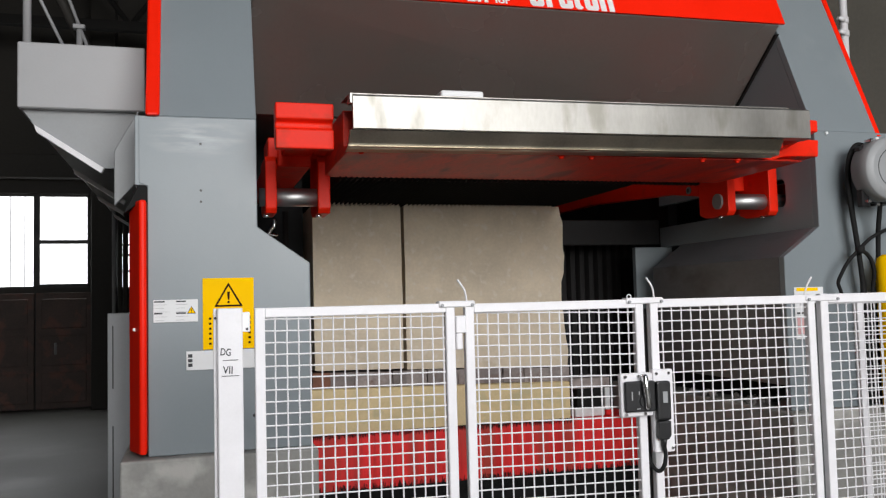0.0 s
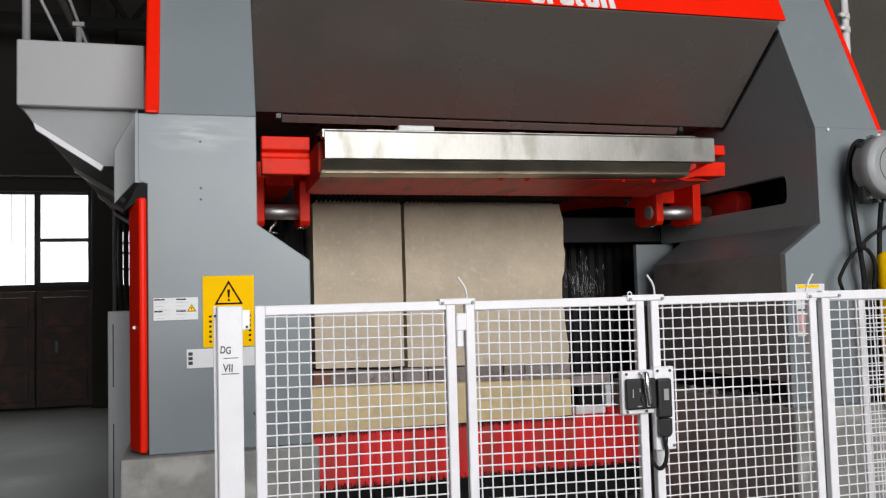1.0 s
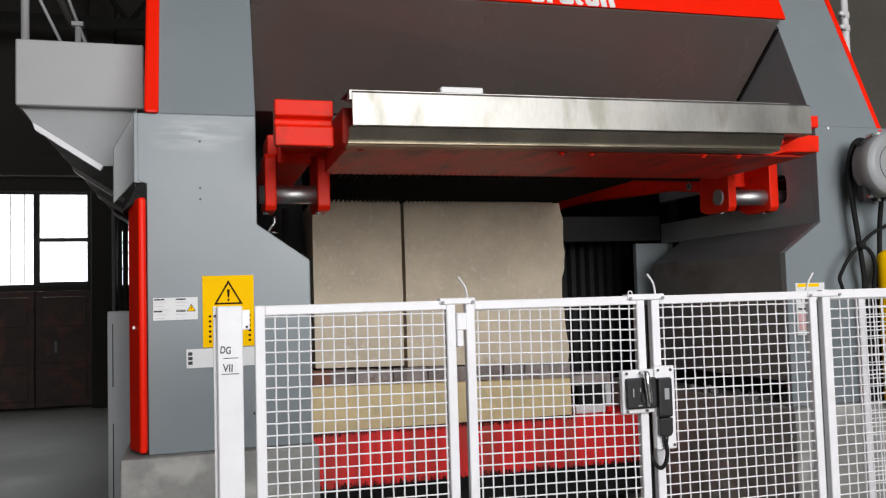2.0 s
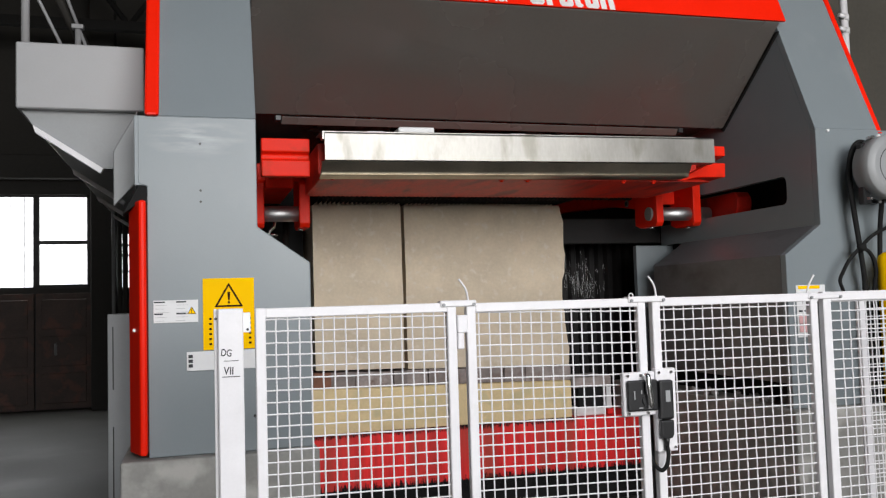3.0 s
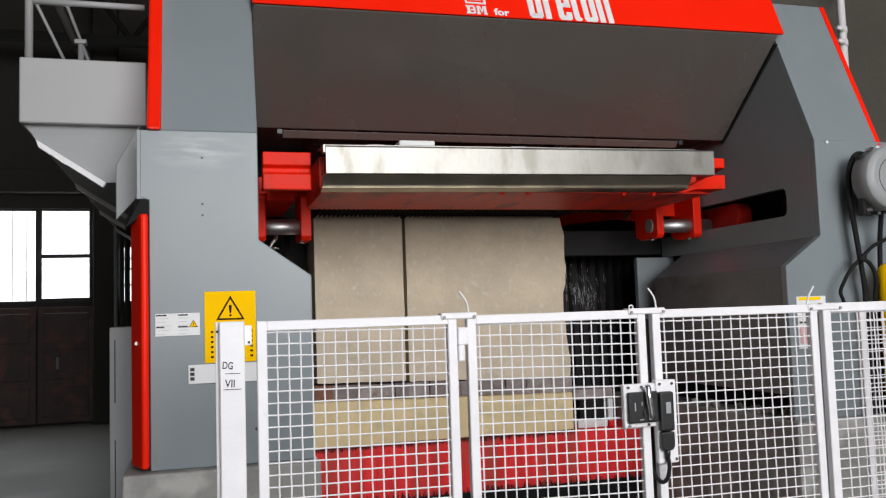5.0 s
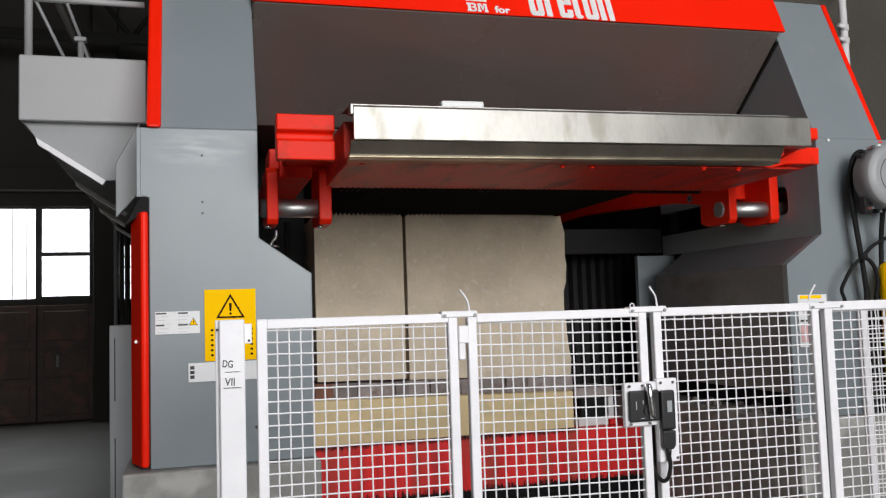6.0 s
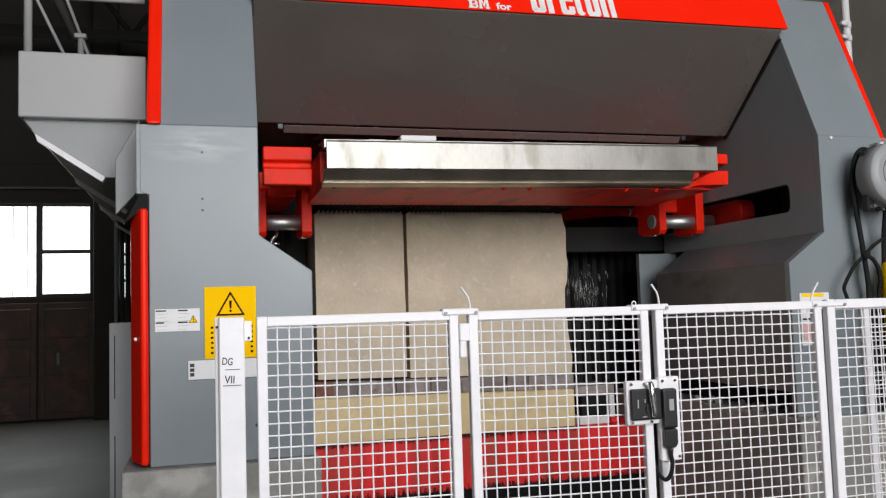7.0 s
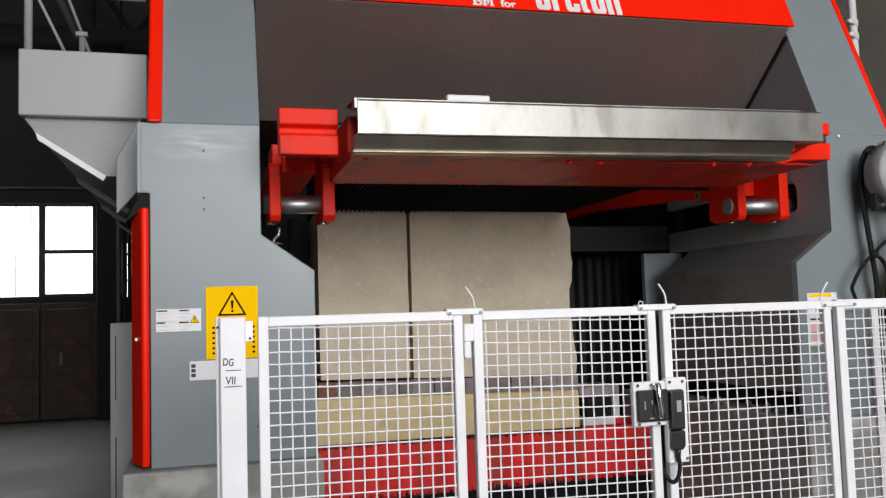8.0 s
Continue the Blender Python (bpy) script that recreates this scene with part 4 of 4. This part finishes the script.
def gate_lock():
    y = 2.955
    k = thing("gate_interlock", (1.66, y, 1.25), "black safety interlock switch on white mounting plates", "gate lock")
    bm = B()
    box(bm, 1.565, 1.702, y, y + 0.025, 1.185, 1.351, 0.003)
    part("strike_plate", bm, WHITE, k)
    bm = B()
    solid(bm, [(1.704, 1.040), (1.79, 1.040), (1.792, 1.361), (1.704, 1.361)], "y", y - 0.002, y + 0.025, 0.003)
    part("switch_plate", bm, WHITE, k)
    bm = B()
    box(bm, 1.575, 1.703, y - 0.022, y - 0.001, 1.203, 1.322, 0.007, 2)
    act = part("actuator", bm, BLACK, k)
    bm = B()
    box(bm, 1.705, 1.766, y - 0.03, y - 0.003, 1.166, 1.318, 0.009, 2)
    part("switch_body", bm, BLACK, k)
    bm = B()
    solid(bm, [(1.712, 1.092), (1.752, 1.092), (1.762, 1.108), (1.763, 1.164), (1.708, 1.164), (1.706, 1.104)], "y", y - 0.03, y - 0.003, 0.006, 2)
    part("connector", bm, BLACK, k)
    bm = B()
    tube(bm, [(1.734, y - 0.017, 1.10), (1.733, y - 0.017, 1.065)], [0.012, 0.009], 10)
    part("cable_gland", bm, BLACK, k)
    bm = B()
    tube(bm, curve_points([(1.656, y - 0.018, 1.336), (1.654, y - 0.030, 1.334), (1.653, y - 0.036, 1.30), (1.658, y - 0.036, 1.255), (1.662, y - 0.032, 1.228), (1.662, y - 0.02, 1.225)], 6), 0.013, 12)
    part("pull_handle", bm, CHROME, act, "chrome pull handle")
    bm = B()
    tube(bm, [(1.655, y - 0.028, 1.245), (1.655, y - 0.021, 1.245)], 0.024, 20)
    part("knob", bm, BLACK, act)
    bm = B()
    box(bm, 1.728, 1.748, y - 0.0325, y - 0.03, 1.235, 1.278, 0)
    part("rating_label", bm, MID, k)
    for x, z, w, h in ((1.598, 1.25, 0.004, 0.032), (1.628, 1.27, 0.003, 0.014), (1.638, 1.25, 0.003, 0.012), (1.618, 1.215, 0.016, 0.003)):
        bm = B()
        box(bm, x, x + w, y - 0.0245, y - 0.0218, z, z + h, 0)
        part("text_bar", bm, LIGHT, act)
    for x, z in ((1.583, 1.339), (1.64, 1.339), (1.583, 1.194), (1.665, 1.194), (1.718, 1.346), (1.772, 1.346), (1.778, 1.055)):
        bm = B()
        tube(bm, [(x, y - 0.008, z), (x, y, z)], 0.006, 6)
        part("screw", bm, CHROME, k)
    bm = B()
    tube(bm, curve_points([(1.733, y - 0.017, 1.07), (1.736, y - 0.02, 1.03), (1.73, y - 0.01, 0.985), (1.712, y + 0.005, 0.97), (1.698, y + 0.04, 1.01), (1.697, y + 0.055, 1.1)], 6), 0.008, 8)
    part("cable", bm, RUBBER, k)


gate_lock()

# ---- signs ----
def sign(name, x0, x1, z0, z1, material, label, y=YC - 0.004, cat="sign"):
    s = thing(name, ((x0 + x1) / 2, y, z0), label, cat)
    bm = B()
    box(bm, x0, x1, y - 0.002, y + 0.002, z0, z1, 0.0006)
    part("plate", bm, material, s)
    return s


def warning_triangle(s, cx, cz, r, y, inner=None):
    t = B()
    pts = [(cx + r * math.sin(a), cz + r * math.cos(a)) for a in (0, math.tau / 3, 2 * math.tau / 3)]
    solid(t, pts, "y", y - 0.0012, y, 0)
    part("triangle_border", t, SIGNINK, s)
    t = B()
    pts = [(cx + 0.78 * r * math.sin(a), cz + 0.78 * r * math.cos(a)) for a in (0, math.tau / 3, 2 * math.tau / 3)]
    solid(t, pts, "y", y - 0.0022, y - 0.0013, 0)
    part("triangle_field", t, inner or YELLOW, s)
    t = B()
    solid(t, [(cx - 0.09 * r, cz + 0.42 * r), (cx + 0.09 * r, cz + 0.42 * r), (cx + 0.05 * r, cz - 0.08 * r), (cx - 0.05 * r, cz - 0.08 * r)], "y", y - 0.0034, y - 0.0024, 0)
    tube(t, [(cx, y - 0.0034, cz - 0.22 * r), (cx, y - 0.0024, cz - 0.22 * r)], 0.075 * r, 12)
    part("exclamation_mark", t, SIGNINK, s)


s = sign("warning_sign", 0.022, 0.263, 1.447, 1.79, YELLOW, "yellow warning sign with a black triangle on the column")
warning_triangle(s, 0.143, 1.69, 0.078, YC - 0.006)
for i in range(6):
    for x in (0.05, 0.235):
        bm = B()
        box(bm, x, x + 0.012, YC - 0.0075, YC - 0.0062, 1.47 + 0.024 * i, 1.48 + 0.024 * i, 0)
        part("text_bar", bm, SIGNINK, s)
s = sign("rating_plate", -0.203, 0.0, 1.583, 1.69, PAPER, "white rating plate with dark text lines on the column", cat="label")
for x0, x1, z in ((-0.2, -0.152, 1.678), (-0.1, -0.055, 1.678), (-0.2, -0.162, 1.622), (-0.1, -0.055, 1.622)):
    bm = B()
    box(bm, x0, x1, YC - 0.0075, YC - 0.0062, z, z + 0.007, 0)
    part("text_bar", bm, INK, s)
bm = B()
for i in range(5):
    for x in (-0.195, -0.10):
        box(bm, x, x + 0.04 + 0.012 * ((i * 7) % 3), YC - 0.0075, YC - 0.0062, 1.592 + 0.017 * i + (0.006 if i > 1 else 0), 1.5935 + 0.017 * i + (0.006 if i > 1 else 0), 0)
part("text_bar", bm, LIGHT, s)
warning_triangle(s, -0.03, 1.634, 0.024, YC - 0.006)
s = sign("small_plate", -0.055, 0.263, 1.352, 1.442, PAPER, "white plastic plate with a short dark mark", y=YC - 0.008, cat="label")
bm = B()
for i in range(3):
    box(bm, -0.047, -0.027, YC - 0.0115, YC - 0.0102, 1.368 + i * 0.022, 1.384 + i * 0.022, 0)
part("text_bar", bm, INK, s)
s = sign("column_label", 3.395, 3.60, 1.37, 1.678, PAPER, "white and pink label sheets on the column behind the fence", cat="label")
bm = B()
box(bm, 3.41, 3.56, YC - 0.008, YC - 0.0065, 1.655, 1.674, 0)
part("stripe", bm, YELLOW, s)
for z0, z1, m in ((1.598, 1.622, INK), (1.40, 1.50, PINK), (1.52, 1.53, INK), (1.44, 1.45, INK)):
    bm = B()
    box(bm, 3.405, 3.58, YC - 0.0095, YC - 0.0083, z0, z1, 0)
    part("text_bar", bm, m, s)

# ---- motor on the right column ----
def motor():
    m = thing("electric_motor", (4.0, 4.1, 2.36), "grey round electric motor on a black bracket", "motor")
    cx, cz = 3.895, 2.355
    bm = B()
    tube(bm, [(cx, 3.93, cz), (cx, 3.95, cz), (cx, 3.955, cz), (cx, 4.07, cz)], [0.15, 0.182, 0.186, 0.186], 48)
    part("fan_cover", bm, MID, m)
    bm = B()
    tube(bm, [(cx, 3.924, cz), (cx, 3.924, cz), (cx, 3.932, cz)], [0.092, 0.098, 0.104], 40)
    part("fan_guard", bm, MID, m)
    bm = B()
    tube(bm, [(cx + 0.116 * math.cos(math.tau * i / 40), 3.931, cz + 0.116 * math.sin(math.tau * i / 40)) for i in range(41)], 0.003, 6, False)
    part("cover_groove", bm, BLACK, m)
    for i in range(10):
        a = math.tau * i / 10
        bm = B()
        tube(bm, [(cx + 0.13 * math.cos(a), 3.932, cz + 0.13 * math.sin(a)), (cx + 0.13 * math.cos(a), 3.94, cz + 0.13 * math.sin(a))], 0.006, 8)
        part("cover_screw", bm, BLACK, m)
    bm = B()
    box(bm, 3.748, 3.80, 4.03, 4.08, 2.14, 2.50, 0.006)
    box(bm, 3.90, 4.02, 4.07, YC, 2.16, 2.50, 0.006)
    part("bracket", bm, BLACK, m)
    for x, z in ((3.772, 2.46), (3.772, 2.17), (3.81, 2.53), (3.83, 2.15)):
        bm = B()
        box(bm, x - 0.012, x + 0.012, 4.0, 4.05, z - 0.010, z + 0.010, 0.003)
        part("bolt", bm, CHROME, m)


motor()


def cable(ctrl, r, label):
    bm = B()
    tube(bm, curve_points(ctrl, 8), r, 8)
    whole("motor_cable", bm, RUBBER, label, "cable", "motor cables")


cable([(3.84, 4.06, 2.50), (3.79, 4.10, 2.52), (3.752, 4.12, 2.457), (3.735, 4.13, 2.32), (3.75, 4.13, 2.15), (3.776, 4.13, 1.947), (3.80, 4.13, 1.744), (3.818, 4.15, 1.60), (3.82, 4.19, 0.97)], 0.013, "black motor cable looping down the column")
cable([(3.86, 4.08, 2.49), (3.81, 4.12, 2.497), (3.778, 4.14, 2.44), (3.763, 4.15, 2.32), (3.777, 4.15, 2.15), (3.802, 4.15, 1.947), (3.825, 4.15, 1.744), (3.843, 4.16, 1.60), (3.845, 4.19, 0.97)], 0.012, "black motor cable running down beside another")
cable([(4.12, 4.11, 2.06), (3.988, 4.11, 2.013), (3.868, 4.11, 1.963), (3.767, 4.105, 1.89), (3.69, 4.11, 1.82), (3.646, 4.12, 1.748), (3.63, 4.13, 1.698), (3.654, 4.14, 1.647), (3.70, 4.17, 1.58)], 0.011, "thin black cable in an open loop")
cable([(3.745, 4.10, 1.90), (3.785, 4.10, 1.885), (3.835, 4.11, 1.86), (3.875, 4.12, 1.81), (3.892, 4.13, 1.74), (3.895, 4.15, 1.66), (3.895, 4.17, 1.5), (3.895, 4.19, 0.97)], 0.012, "thick black cable bent down beside the loop")
cable([(3.90, 4.06, 2.17), (3.93, 4.10, 2.12), (3.94, 4.13, 2.0), (3.935, 4.14, 1.8), (3.935, 4.16, 1.5), (3.935, 4.19, 0.97)], 0.014, "black cable hanging straight from the motor foot")
bm = B()
tube(bm, [(3.768, 4.095, 1.868), (3.768, 4.095, 1.91)], 0.026, 12)
whole("cable_tie", bm, RUBBER, "black tie binding the motor cables", "cable tie")
hoist = thing("yellow_bottle", (3.93, 4.12, 0.955), "yellow cylinder standing by the column", "cylinder")
bm = B()
tube(bm, [(3.97, 4.1, 0.957), (3.97, 4.1, 1.80), (3.97, 4.1, 1.84), (3.97, 4.1, 1.86)], [0.07, 0.07, 0.06, 0.03], 24)
part("body", bm, YELLOW, hoist)

# stone chips on the plinth behind the gate
rnd = random.Random(9)
for i in range(26):
    x, y, r = rnd.uniform(3.33, 3.55), rnd.uniform(4.35, 5.7), rnd.uniform(0.012, 0.035)
    bm = B()
    bmesh.ops.create_icosphere(bm, subdivisions=1, radius=r)
    for v in bm.verts:
        v.co *= 0.7 + 0.5 * rnd.random()
    bm.transform(Matrix.Translation((x, y, 0.953 + r * 0.55)))
    whole("stone_chip", bm, DEBRIS, "rough grey stone chip on the concrete plinth", "stone chip", "stone chips")


def water_splash(seed, n, w, h):
    """A burst of thrown water: many small stretched drops in one rigid piece."""
    r = random.Random(seed)
    bm = B()
    for i in range(n):
        x, z = r.gauss(0, w), r.gauss(0, h)
        z -= 0.35 * x
        y = r.gauss(0, 0.04)
        l = r.uniform(0.006, 0.026)
        sx = r.uniform(-0.3, 0.3) * l
        tube(bm, [(x, y, z), (x + sx * 0.5, y, z - l * 0.5), (x + sx, y, z - l)], [0.0005, r.uniform(0.0007, 0.0021), 0.0005], 5)
    return whole("water_splash", bm, WATER, "white splash of cooling water thrown off the stone block", "water", "water splashes", "stuff")


splashes = [water_splash(3, 90, 0.075, 0.04), water_splash(8, 55, 0.10, 0.055)]

# ---- movement ----
PERIOD, REACH, REST = 0.6675, 0.437, 5.25
# small timing differences of the stroke, (seconds, shift)
SHIFT = [(0, 0), (1.0, 0), (1.5, -0.012), (2.8, 0), (3.0, 0), (3.5, 0.018), (4.0, 0.0), (4.5, 0.014), (5.8, -0.012), (6.5, -0.016), (7.0, 0), (7.5, 0.006), (8.0, 0)]


def stroke(t):
    s = t + np.interp(t, [a for a, _ in SHIFT], [b for _, b in SHIFT])
    return REST - REACH * math.cos(math.tau * s / PERIOD)


def motions():
    # parts are built at the rear end of the stroke
    walk(frame_saw, [(i / 30, pose(1.95, 5.0 + stroke(i / 30) - 5.685, 2.3)) for i in range(241)])
    # water leaves the block at the front end of each stroke, falls and runs off inside the trolley
    times = [0.0, 0.05, 0.1, 0.2, 0.3, 0.4, 0.5, 0.56, 0.60, 0.63, 0.6675]
    path = [(2.45, 6.6, 2.22), (2.66, 5.98, 2.30), (2.76, 5.95, 2.28), (2.80, 5.94, 2.12), (2.82, 5.95, 1.84), (2.84, 5.97, 1.50), (2.86, 6.02, 1.08), (2.86, 6.3, 0.58), (2.3, 6.6, 0.6), (2.3, 6.6, 1.3), (2.45, 6.6, 2.22)]
    for k, ob in enumerate(splashes):
        rows = []
        for i in range(241):
            ph = (i / 30 - 0.035 * k) % PERIOD
            rows.append((i / 30, pose(*[float(np.interp(ph, times, [p[c] for p in path])) for c in range(3)])))
        walk(ob, rows)


motions()
